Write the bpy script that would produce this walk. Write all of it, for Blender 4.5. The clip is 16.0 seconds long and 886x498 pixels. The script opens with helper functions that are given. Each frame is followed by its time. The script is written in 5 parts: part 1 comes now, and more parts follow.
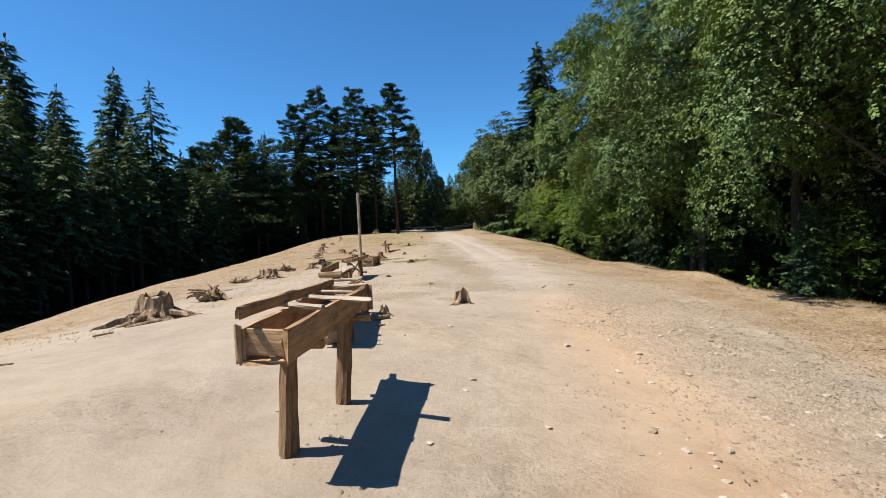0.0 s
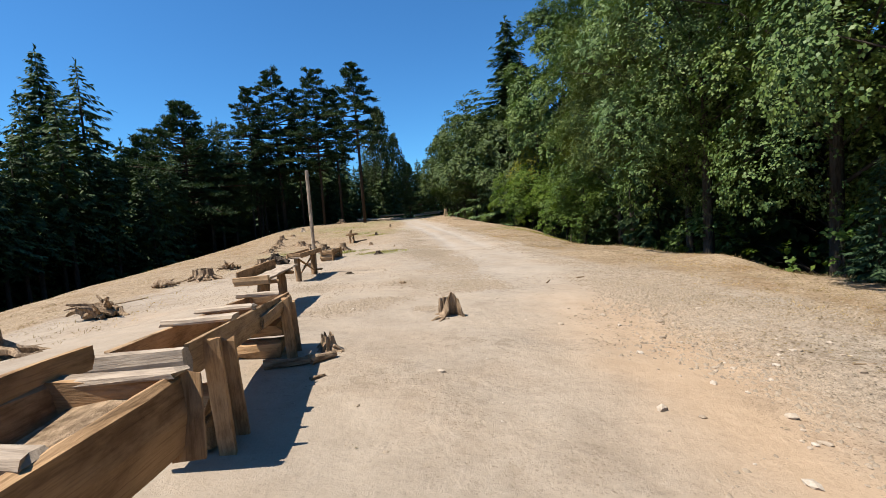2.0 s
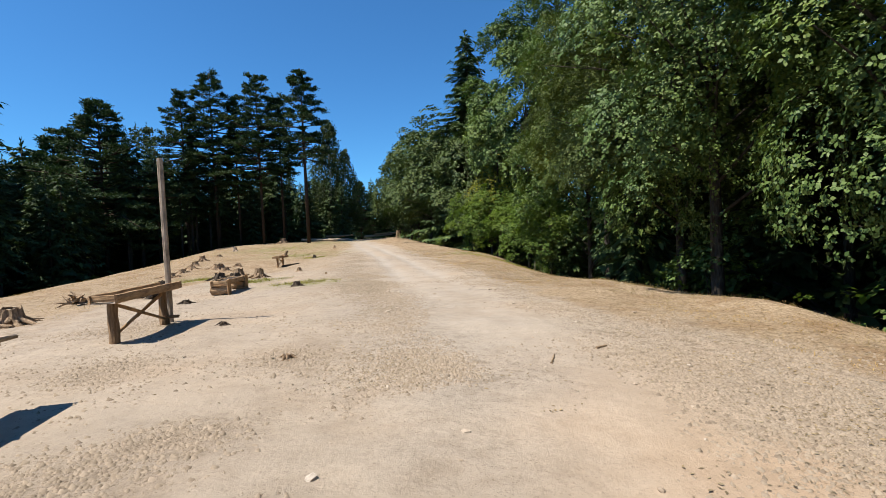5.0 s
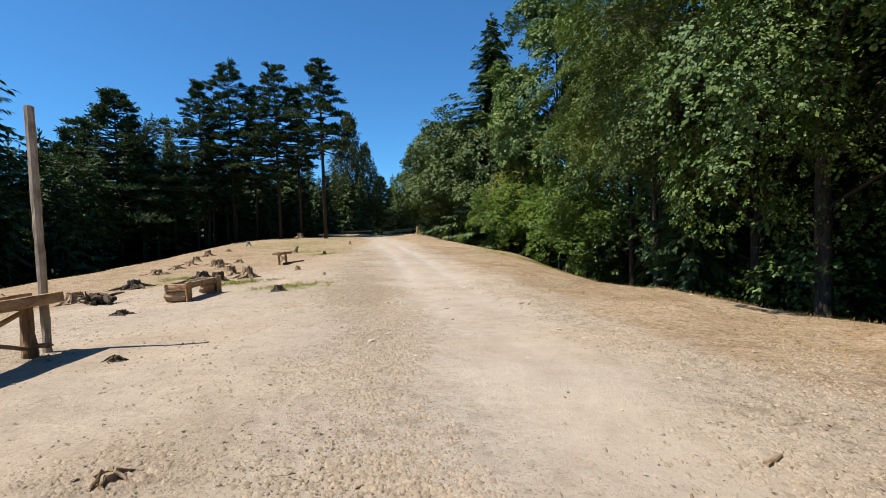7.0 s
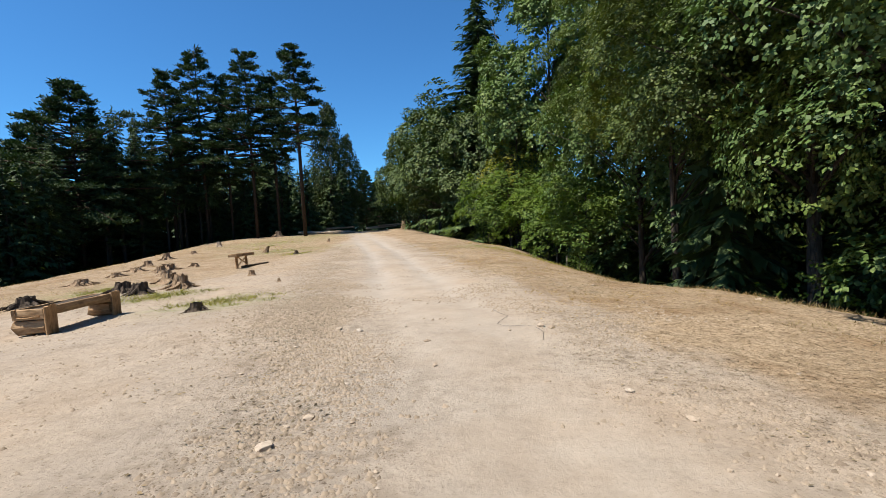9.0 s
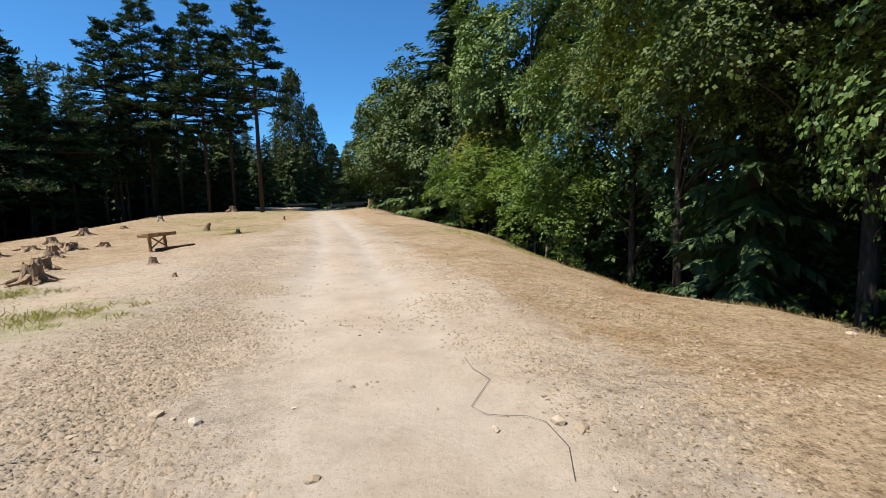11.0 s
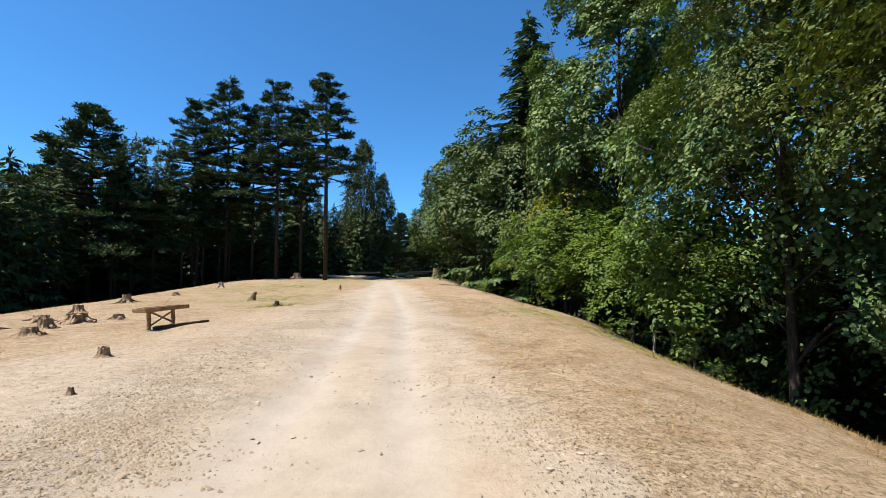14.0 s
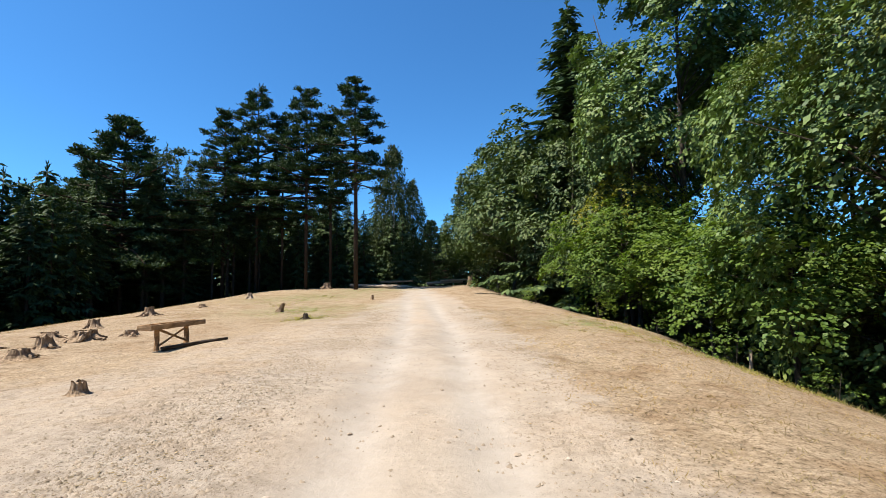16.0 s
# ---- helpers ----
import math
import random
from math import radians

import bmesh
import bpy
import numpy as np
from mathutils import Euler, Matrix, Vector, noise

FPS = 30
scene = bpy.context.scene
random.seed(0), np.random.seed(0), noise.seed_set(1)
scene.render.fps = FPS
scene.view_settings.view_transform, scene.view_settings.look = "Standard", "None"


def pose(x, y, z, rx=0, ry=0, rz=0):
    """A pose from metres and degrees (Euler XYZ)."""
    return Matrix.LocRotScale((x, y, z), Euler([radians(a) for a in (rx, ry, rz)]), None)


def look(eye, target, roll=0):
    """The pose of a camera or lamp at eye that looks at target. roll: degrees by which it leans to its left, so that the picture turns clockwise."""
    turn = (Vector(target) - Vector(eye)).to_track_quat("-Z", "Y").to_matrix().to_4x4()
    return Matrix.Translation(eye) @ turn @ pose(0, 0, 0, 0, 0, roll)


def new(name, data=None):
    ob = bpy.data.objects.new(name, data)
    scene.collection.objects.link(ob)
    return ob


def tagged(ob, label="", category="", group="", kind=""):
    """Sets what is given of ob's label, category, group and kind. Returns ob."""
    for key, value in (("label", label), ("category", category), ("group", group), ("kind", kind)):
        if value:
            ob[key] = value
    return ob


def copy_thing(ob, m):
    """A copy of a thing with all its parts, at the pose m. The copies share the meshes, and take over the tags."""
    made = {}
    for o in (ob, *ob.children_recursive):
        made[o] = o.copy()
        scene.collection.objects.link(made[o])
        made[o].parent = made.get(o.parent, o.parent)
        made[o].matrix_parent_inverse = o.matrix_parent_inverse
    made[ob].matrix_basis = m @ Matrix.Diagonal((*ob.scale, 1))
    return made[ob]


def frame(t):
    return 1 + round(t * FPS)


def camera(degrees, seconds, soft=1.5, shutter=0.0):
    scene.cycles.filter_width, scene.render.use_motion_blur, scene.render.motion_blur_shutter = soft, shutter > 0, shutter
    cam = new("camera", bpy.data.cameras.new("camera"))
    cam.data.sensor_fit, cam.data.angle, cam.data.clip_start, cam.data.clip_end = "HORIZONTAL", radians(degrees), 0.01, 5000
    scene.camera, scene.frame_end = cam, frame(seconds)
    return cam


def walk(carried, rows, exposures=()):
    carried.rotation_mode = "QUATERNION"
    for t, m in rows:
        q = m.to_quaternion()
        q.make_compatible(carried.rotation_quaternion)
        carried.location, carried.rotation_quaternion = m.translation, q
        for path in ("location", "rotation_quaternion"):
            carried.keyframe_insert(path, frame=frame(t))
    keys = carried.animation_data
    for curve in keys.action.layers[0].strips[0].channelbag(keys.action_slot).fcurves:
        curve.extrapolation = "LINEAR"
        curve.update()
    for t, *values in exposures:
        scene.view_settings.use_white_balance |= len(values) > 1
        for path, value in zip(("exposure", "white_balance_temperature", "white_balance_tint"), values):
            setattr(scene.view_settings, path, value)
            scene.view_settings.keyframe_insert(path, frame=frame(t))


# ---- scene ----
cam = camera(89.3, 16.0, soft=0.8)
PATH = [
    (0, (1.342, -1.095, 0.852), (1.044, 0.88, 0.766), -2.5),
    (0.5, (1.177, -0.381, 0.831), (0.938, 1.602, 0.735), -2.3),
    (1, (1.036, 0.332, 0.78), (0.839, 2.32, 0.692), -2.7),
    (1.5, (0.92, 1.077, 0.754), (0.798, 3.069, 0.631), -3.2),
    (2, (0.813, 1.776, 0.73), (0.646, 3.764, 0.582), -4.2),
    (2.5, (0.73, 2.521, 0.728), (0.575, 4.512, 0.614), -3.8),
    (3, (0.705, 3.239, 0.766), (0.6, 5.235, 0.685), -3.3),
    (3.5, (0.715, 3.976, 0.758), (0.604, 5.972, 0.726), -3.2),
    (4, (0.758, 4.743, 0.731), (0.766, 6.742, 0.692), -2.7),
    (4.2, (0.782, 5.028, 0.719), (0.807, 7.027, 0.686), -2.7),
    (6.3, (1.018, 8.115, 0.625), (1.066, 10.111, 0.509), -2.5),
    (6.5, (1.045, 8.408, 0.619), (1.073, 10.404, 0.503), -2.5),
    (7, (1.047, 9.162, 0.617), (0.986, 11.16, 0.55), -1.9),
    (7.5, (1.018, 9.954, 0.6), (0.956, 11.951, 0.504), -1.4),
    (8, (1.026, 10.697, 0.576), (0.912, 12.692, 0.493), -1.8),
    (8.5, (1.032, 11.485, 0.558), (0.999, 13.482, 0.462), -1.9),
    (9, (1.11, 12.23, 0.553), (1.098, 14.228, 0.459), -3.4),
    (9.2, (1.117, 12.544, 0.59), (1.105, 14.542, 0.502), -4.0),
    (11.3, (1.43, 15.748, 0.632), (1.557, 17.735, 0.439), -1.1),
    (11.5, (1.431, 16.046, 0.687), (1.534, 18.039, 0.543), -0.2),
    (12, (1.461, 16.78, 0.752), (1.477, 18.779, 0.687), 0.3),
    (12.5, (1.518, 17.497, 0.803), (1.402, 19.494, 0.834), 0.5),
    (13, (1.533, 18.21, 0.741), (1.353, 20.199, 0.851), 1.3),
    (13.5, (1.591, 18.927, 0.747), (1.434, 20.918, 0.864), 0.3),
    (14, (1.556, 19.602, 0.75), (1.366, 21.589, 0.876), -0.4),
    (14.5, (1.371, 20.295, 0.781), (1.141, 22.274, 0.956), 0.6),
    (15, (1.115, 20.817, 0.773), (0.762, 22.773, 0.994), 1.5),
    (15.5, (0.869, 21.293, 0.755), (0.528, 23.254, 0.944), 0.6),
    (16, (0.588, 21.805, 0.748), (0.278, 23.774, 0.913), -1.0),
]
walk(cam, [(t, look(eye, target, roll)) for t, eye, target, roll in PATH], [(0, 0.9), (9, 0.88), (12.5, 1.03), (16, 1.15)])

# ---- light ----
SUN_DIR = Vector((1.57, 0.74, -3.06)).normalized()
world = bpy.data.worlds.new("world")
scene.world = world
world.use_nodes = True
sky = world.node_tree.nodes.new("ShaderNodeTexSky")
sky.sky_type, sky.sun_disc = "NISHITA", False
sky.sun_elevation, sky.sun_rotation = radians(60.4), radians(244.8)
sky.altitude, sky.air_density, sky.dust_density, sky.ozone_density = 600, 1.0, 0.3, 2.0
deep = world.node_tree.nodes.new("ShaderNodeMix")
deep.data_type, deep.blend_type = "RGBA", "MULTIPLY"
deep.inputs[0].default_value, deep.inputs[7].default_value = 1.0, (0.46, 1.02, 1.44, 1)
world.node_tree.links.new(sky.outputs[0], deep.inputs[6])
world.node_tree.links.new(deep.outputs[2], world.node_tree.nodes["Background"].inputs[0])
world.node_tree.nodes["Background"].inputs[1].default_value = 0.062
sun = new("sun", bpy.data.lights.new("sun", "SUN"))
sun.data.energy, sun.data.angle, sun.data.color = 5.0, radians(0.5), (1.0, 0.94, 0.84)
sun.matrix_world = look((0, 0, 60), Vector((0, 0, 60)) + SUN_DIR)


# ---- materials ----
def material(name, rough=0.85, spec=0.3):
    m = bpy.data.materials.new(name)
    m.use_nodes = True
    nt = m.node_tree
    b = nt.nodes["Principled BSDF"]
    b.inputs["Roughness"].default_value = rough
    b.inputs["Specular IOR Level"].default_value = spec
    return m, nt, b


def node(nt, kind, **inputs):
    n = nt.nodes.new(kind)
    for k, v in inputs.items():
        n.inputs[k.replace("_", " ")].default_value = v
    return n


def ramp(nt, src, stops):
    r = nt.nodes.new("ShaderNodeValToRGB")
    while len(r.color_ramp.elements) < len(stops):
        r.color_ramp.elements.new(0.5)
    for e, (p, c) in zip(r.color_ramp.elements, stops):
        e.position, e.color = p, (*c, 1)
    nt.links.new(src, r.inputs[0])
    return r.outputs[0]


def mixed(nt, fac, a, b, mode="MIX"):
    n = nt.nodes.new("ShaderNodeMix")
    n.data_type, n.blend_type = "RGBA", mode
    for sock, v in ((n.inputs[0], fac), (n.inputs[6], a), (n.inputs[7], b)):
        if isinstance(v, (int, float)):
            sock.default_value = v
        elif isinstance(v, tuple):
            sock.default_value = (*v, 1)
        else:
            nt.links.new(v, sock)
    return n.outputs[2]


def coords(nt, scale=(1, 1, 1), out="Object"):
    tc, mp = nt.nodes.new("ShaderNodeTexCoord"), nt.nodes.new("ShaderNodeMapping")
    mp.inputs["Scale"].default_value = scale
    nt.links.new(tc.outputs[out], mp.inputs[0])
    return mp.outputs[0]


def grain(nt, vec, scale, detail=6, rough=0.6):
    n = node(nt, "ShaderNodeTexNoise", Scale=scale, Detail=detail, Roughness=rough)
    nt.links.new(vec, n.inputs[0])
    return n.outputs[0]


def relief(nt, b, src, strength=0.5, dist=0.02):
    n = node(nt, "ShaderNodeBump", Strength=strength, Distance=dist)
    nt.links.new(src, n.inputs["Height"])
    nt.links.new(n.outputs[0], b.inputs["Normal"])


def math_node(nt, op, a, b):
    n = nt.nodes.new("ShaderNodeMath")
    n.operation = op
    for sock, v in zip(n.inputs, (a, b)):
        if isinstance(v, (int, float)):
            sock.default_value = v
        else:
            nt.links.new(v, sock)
    return n.outputs[0]


def wood_material(name, dark, mid, light, along=(1.3, 11, 11)):
    """Weathered timber; its grain runs along the local x axis."""
    m, nt, b = material(name, 0.88, 0.2)
    info = nt.nodes.new("ShaderNodeObjectInfo")
    vec = nt.nodes.new("ShaderNodeVectorMath")
    vec.operation = "ADD"
    nt.links.new(coords(nt, along), vec.inputs[0])
    nt.links.new(info.outputs["Random"], vec.inputs[1])
    fine = grain(nt, vec.outputs[0], 2.2, 8, 0.65)
    big = grain(nt, coords(nt, (1, 2.2, 2.2)), 3.2, 7, 0.68)
    c = ramp(nt, fine, [(0.22, dark), (0.42, mid), (0.95, light)])
    stain = ramp(nt, big, [(0.36, (0.42, 0.36, 0.3)), (0.5, (0.85, 0.82, 0.78)), (0.64, (1.12, 1.08, 1.02))])
    c = mixed(nt, 0.85, c, stain, "MULTIPLY")
    pores = ramp(nt, grain(nt, coords(nt, (4, 60, 60)), 2.0, 3), [(0.36, (0.55, 0.5, 0.45)), (0.48, (1, 1, 1))])
    nt.links.new(mixed(nt, 0.5, c, pores, "MULTIPLY"), b.inputs["Base Color"])
    relief(nt, b, fine, 0.7, 0.012)
    return m


def bark_material(name, dark, light, along=(14, 14, 2.5), scale=1.5, deep=0.04):
    m, nt, b = material(name, 0.92, 0.15)
    f = grain(nt, coords(nt, along), scale, 7, 0.65)
    nt.links.new(ramp(nt, f, [(0.32, dark), (0.68, light)]), b.inputs["Base Color"])
    relief(nt, b, f, 0.9, deep)
    return m


def stone_material(name):
    """Pale angular stone, each piece with its own tone."""
    m, nt, b = material(name, 0.9, 0.2)
    info, geo = nt.nodes.new("ShaderNodeObjectInfo"), nt.nodes.new("ShaderNodeNewGeometry")
    c = ramp(nt, info.outputs["Random"], [(0.0, (0.24, 0.19, 0.14)), (0.6, (0.34, 0.28, 0.215)), (1.0, (0.38, 0.335, 0.28))])
    c = mixed(nt, 0.9, c, ramp(nt, geo.outputs["Random Per Island"], [(0.0, (0.55, 0.52, 0.5)), (0.6, (0.95, 0.93, 0.9)), (1.0, (1.05, 1.02, 1.0))]), "MULTIPLY")
    c = mixed(nt, 0.6, c, ramp(nt, grain(nt, geo.outputs["Position"], 60, 5), [(0.35, (0.7, 0.68, 0.66)), (0.6, (1.05, 1.05, 1.05))]), "MULTIPLY")
    nt.links.new(c, b.inputs["Base Color"])
    return m


def leaf_material(name, dark, mid, light, gloss=0.42, through_light=0.34):
    m, nt, b = material(name, gloss + 0.14, 0.18)
    geo = nt.nodes.new("ShaderNodeNewGeometry")
    c = ramp(nt, geo.outputs["Random Per Island"], [(0.0, dark), (0.3, mid), (0.8, mid), (1.0, light)])
    patch = grain(nt, nt.nodes.new("ShaderNodeNewGeometry").outputs["Position"], 0.28, 3)
    c = mixed(nt, 0.75, c, ramp(nt, patch, [(0.36, (0.72, 0.82, 0.85)), (0.64, (1.3, 1.16, 0.75))]), "MULTIPLY")
    nt.links.new(c, b.inputs["Base Color"])
    tr = nt.nodes.new("ShaderNodeBsdfTranslucent")
    nt.links.new(mixed(nt, 1.0, c, (1.0, 1.15, 0.5), "MULTIPLY"), tr.inputs[0])
    sh = nt.nodes.new("ShaderNodeMixShader")
    sh.inputs[0].default_value = through_light
    nt.links.new(b.outputs[0], sh.inputs[1])
    nt.links.new(tr.outputs[0], sh.inputs[2])
    nt.links.new(sh.outputs[0], nt.nodes["Material Output"].inputs[0])
    return m


def ground_material():
    m, nt, b = material("dry_ground", 0.95, 0.12)
    pos = nt.nodes.new("ShaderNodeNewGeometry").outputs["Position"]

    def attr(name):
        a = nt.nodes.new("ShaderNodeAttribute")
        a.attribute_name = name
        return a.outputs["Fac"]

    big, mid, fine = grain(nt, pos, 0.35, 5), grain(nt, pos, 2.3, 8, 0.7), grain(nt, pos, 19, 9, 0.8)
    vor = node(nt, "ShaderNodeTexVoronoi", Scale=17.0)
    nt.links.new(pos, vor.inputs[0])
    sand = ramp(nt, big, [(0.3, (0.42, 0.34, 0.262)), (0.55, (0.475, 0.378, 0.282)), (0.75, (0.495, 0.372, 0.262))])
    sand = mixed(nt, 0.5, sand, ramp(nt, mid, [(0.3, (0.72, 0.70, 0.68)), (0.55, (1, 1, 1)), (0.75, (1.08, 1.06, 1.04))]), "MULTIPLY")
    orange = ramp(nt, mid, [(0.3, (0.52, 0.345, 0.205)), (0.7, (0.62, 0.42, 0.26))])
    c = mixed(nt, math_node(nt, "MULTIPLY", attr("orange"), 0.75), sand, orange)
    # pebble tones; the darkest stands in for shadow beside small bumps
    gravel = ramp(nt, fine, [(0.36, (0.15, 0.125, 0.095)), (0.46, (0.40, 0.33, 0.255)), (0.66, (0.62, 0.54, 0.44))])
    patches = ramp(nt, grain(nt, pos, 1.3, 6, 0.7), [(0.42, (0, 0, 0)), (0.6, (1, 1, 1))])
    c = mixed(nt, math_node(nt, "MULTIPLY", math_node(nt, "MULTIPLY", attr("gravel"), patches), 0.3), c, gravel)
    straw = ramp(nt, fine, [(0.36, (0.183, 0.136, 0.083)), (0.49, (0.431, 0.328, 0.222)), (0.7, (0.613, 0.494, 0.351))])
    straw = mixed(nt, 0.6, straw, ramp(nt, mid, [(0.3, (0.72, 0.62, 0.5)), (0.7, (1.05, 1.0, 0.95))]), "MULTIPLY")
    edge = math_node(nt, "ADD", attr("grass"), math_node(nt, "MULTIPLY", math_node(nt, "SUBTRACT", mid, 0.5), 1.1))
    c = mixed(nt, ramp(nt, edge, [(0.35, (0, 0, 0)), (0.75, (1, 1, 1))]), c, straw)
    green = math_node(nt, "MULTIPLY", attr("green"), ramp(nt, mid, [(0.42, (0, 0, 0)), (0.6, (1, 1, 1))]))
    c = mixed(nt, green, c, (0.22, 0.235, 0.085))
    rut = ramp(nt, mid, [(0.25, (0.39, 0.327, 0.265)), (0.7, (0.49, 0.42, 0.345))])
    c = mixed(nt, math_node(nt, "MULTIPLY", attr("road"), 0.85), c, rut)
    c = mixed(nt, math_node(nt, "ADD", 0.2, math_node(nt, "MULTIPLY", attr("rough"), 0.6)), c, ramp(nt, fine, [(0.34, (0.5, 0.48, 0.46)), (0.45, (1, 1, 1)), (0.75, (1.14, 1.14, 1.14))]), "MULTIPLY")
    dry = ramp(nt, grain(nt, pos, 0.85, 6, 0.65), [(0.38, (0.82, 0.74, 0.66)), (0.52, (1.02, 1.02, 1.02)), (0.65, (1.08, 1.07, 1.05))])
    c = mixed(nt, math_node(nt, "ADD", 0.3, math_node(nt, "MULTIPLY", attr("grass"), 0.6)), c, dry, "MULTIPLY")
    crumbs = ramp(nt, fine, [(0.36, (0.22, 0.155, 0.1)), (0.55, (0.40, 0.30, 0.205)), (0.7, (0.5, 0.39, 0.28))])
    c = mixed(nt, math_node(nt, "MULTIPLY", attr("scrape"), ramp(nt, mid, [(0.35, (0.1, 0.1, 0.1)), (0.6, (0.6, 0.6, 0.6))])), c, crumbs)
    # forest-floor litter, nearly black so it also carries the shade under the trees
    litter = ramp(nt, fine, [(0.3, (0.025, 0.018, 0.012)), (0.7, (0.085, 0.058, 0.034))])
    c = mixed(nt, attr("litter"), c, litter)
    hoof = grain(nt, pos, 6.5, 4, 0.6)
    for scale, reach, rare, tone in ((26.0, 0.26, 0.62, (0.5, 0.46, 0.42)), (15.0, 0.2, 0.72, (1.22, 1.2, 1.18)), (48.0, 0.3, 0.6, (0.6, 0.56, 0.52))):
        spot = node(nt, "ShaderNodeTexVoronoi", Scale=scale)
        nt.links.new(pos, spot.inputs[0])
        near = math_node(nt, "LESS_THAN", spot.outputs["Distance"], reach)
        few = math_node(nt, "GREATER_THAN", math_node(nt, "ADD", spot.outputs["Color"], math_node(nt, "MULTIPLY", math_node(nt, "SUBTRACT", mid, 0.5), 0.9)), rare)
        c = mixed(nt, math_node(nt, "MULTIPLY", math_node(nt, "MULTIPLY", near, few), attr("rough")), c, tone, "MULTIPLY")
    prints = ramp(nt, hoof, [(0.36, (0.66, 0.63, 0.6)), (0.49, (0.98, 0.98, 0.98)), (0.66, (1.06, 1.06, 1.06))])
    c = mixed(nt, math_node(nt, "MULTIPLY", attr("rough"), 0.8), c, prints, "MULTIPLY")
    c = mixed(nt, 1.0, c, (0.64, 0.655, 0.67), "MULTIPLY")
    nt.links.new(c, b.inputs["Base Color"])
    h = math_node(nt, "ADD", math_node(nt, "MULTIPLY", fine, math_node(nt, "ADD", 0.3, attr("rough"))), math_node(nt, "ADD", math_node(nt, "MULTIPLY", mid, 1.5), math_node(nt, "MULTIPLY", math_node(nt, "MULTIPLY", hoof, attr("rough")), 2.4)))
    h = math_node(nt, "ADD", h, math_node(nt, "MULTIPLY", math_node(nt, "MULTIPLY", attr("gravel"), vor.outputs[0]), 0.2))
    relief(nt, b, h, 0.8, 0.02)
    return m


GROUND = ground_material()
PLANK = wood_material("weathered_plank", (0.111, 0.068, 0.037), (0.350, 0.232, 0.132), (0.477, 0.342, 0.213))
PLANK_BROWN = wood_material("brown_plank", (0.101, 0.058, 0.029), (0.356, 0.222, 0.116), (0.491, 0.331, 0.194))
GREY_WOOD = wood_material("grey_wood", (0.149, 0.114, 0.085), (0.337, 0.275, 0.215), (0.501, 0.427, 0.345))
POLE = bark_material("debarked_pole", (0.113, 0.064, 0.032), (0.317, 0.207, 0.118), (20, 20, 2.2), 1.6)
STUMP = bark_material("weathered_stump", (0.090, 0.057, 0.032), (0.393, 0.281, 0.182), (9, 9, 2.0), 2.2)
STUMP_DARK = bark_material("charred_stump", (0.02, 0.015, 0.012), (0.12, 0.09, 0.065), (9, 9, 2.0), 2.2)
STUMP_TOP = bark_material("cut_wood", (0.151, 0.100, 0.059), (0.393, 0.288, 0.188), (7, 7, 7), 2.0)
BARK_GREY = bark_material("grey_bark", (0.022, 0.018, 0.014), (0.081, 0.067, 0.053))
BARK_PINE = bark_material("pine_bark", (0.019, 0.013, 0.009), (0.079, 0.050, 0.032))
BARK_WHITE = bark_material("birch_bark", (0.062, 0.056, 0.050), (0.322, 0.298, 0.260), (3, 3, 9), 2)
STONE = stone_material("pale_stone")
# darker copy of the oak leaf green, about 0.7 of it
LEAF_OAK_DARK = leaf_material("dark_oak_leaves", (0.030, 0.054, 0.019), (0.060, 0.088, 0.030), (0.103, 0.134, 0.050), 0.45, 0.14)
CLOD = bark_material("dry_clod", (0.165, 0.128, 0.092), (0.29, 0.23, 0.168), (9, 9, 9), 2.0, 0.004)
LEAF_FINE = leaf_material("fine_leaves", (0.029, 0.050, 0.014), (0.065, 0.091, 0.022), (0.143, 0.166, 0.047), 0.42, 0.2)
LEAF_OAK = leaf_material("oak_leaves", (0.041, 0.076, 0.023), (0.088, 0.136, 0.039), (0.168, 0.221, 0.089), 0.4, 0.14)
LEAF_MAPLE = leaf_material("maple_leaves", (0.054, 0.092, 0.015), (0.092, 0.143, 0.024), (0.143, 0.190, 0.041), 0.42, 0.35)
LEAF_YELLOW = leaf_material("yellowing_leaves", (0.068, 0.088, 0.012), (0.136, 0.143, 0.019), (0.245, 0.218, 0.027), 0.45, 0.35)
NEEDLE_SPRUCE = leaf_material("spruce_needles", (0.024, 0.043, 0.019), (0.045, 0.075, 0.031), (0.106, 0.144, 0.057), 0.5, 0.12)
NEEDLE_PINE = leaf_material("pine_needles", (0.015, 0.030, 0.012), (0.027, 0.049, 0.019), (0.049, 0.073, 0.029), 0.55, 0.15)
LEAF_BIRCH = leaf_material("birch_leaves", (0.024, 0.037, 0.014), (0.041, 0.058, 0.022), (0.075, 0.092, 0.037), 0.5, 0.25)
GRASS_DRY = leaf_material("dry_grass", (0.193, 0.129, 0.061), (0.312, 0.221, 0.114), (0.416, 0.321, 0.185), 0.8, 0.2)
GRASS_GREEN = leaf_material("green_weeds", (0.15, 0.145, 0.036), (0.25, 0.235, 0.065), (0.36, 0.32, 0.13), 0.7, 0.25)
LITTER = leaf_material("dead_leaves", (0.09, 0.066, 0.045), (0.19, 0.145, 0.1), (0.3, 0.235, 0.165), 0.8, 0.05)
WIRE = material("dark_wire", 0.6, 0.3)[0]
WIRE.node_tree.nodes["Principled BSDF"].inputs["Base Color"].default_value = (0.08, 0.07, 0.06, 1)


# ---- ground shape ----
def ease(a, b, v):
    v = np.clip((v - a) / (b - a), 0, 1)
    return v * v * (3 - 2 * v)


def bowl(d, k, most):
    """A parabola that runs on as a straight line past most."""
    d = np.maximum(0, d)
    return np.where(d < most, k * d * d, k * most * most + 2 * k * most * (d - most))


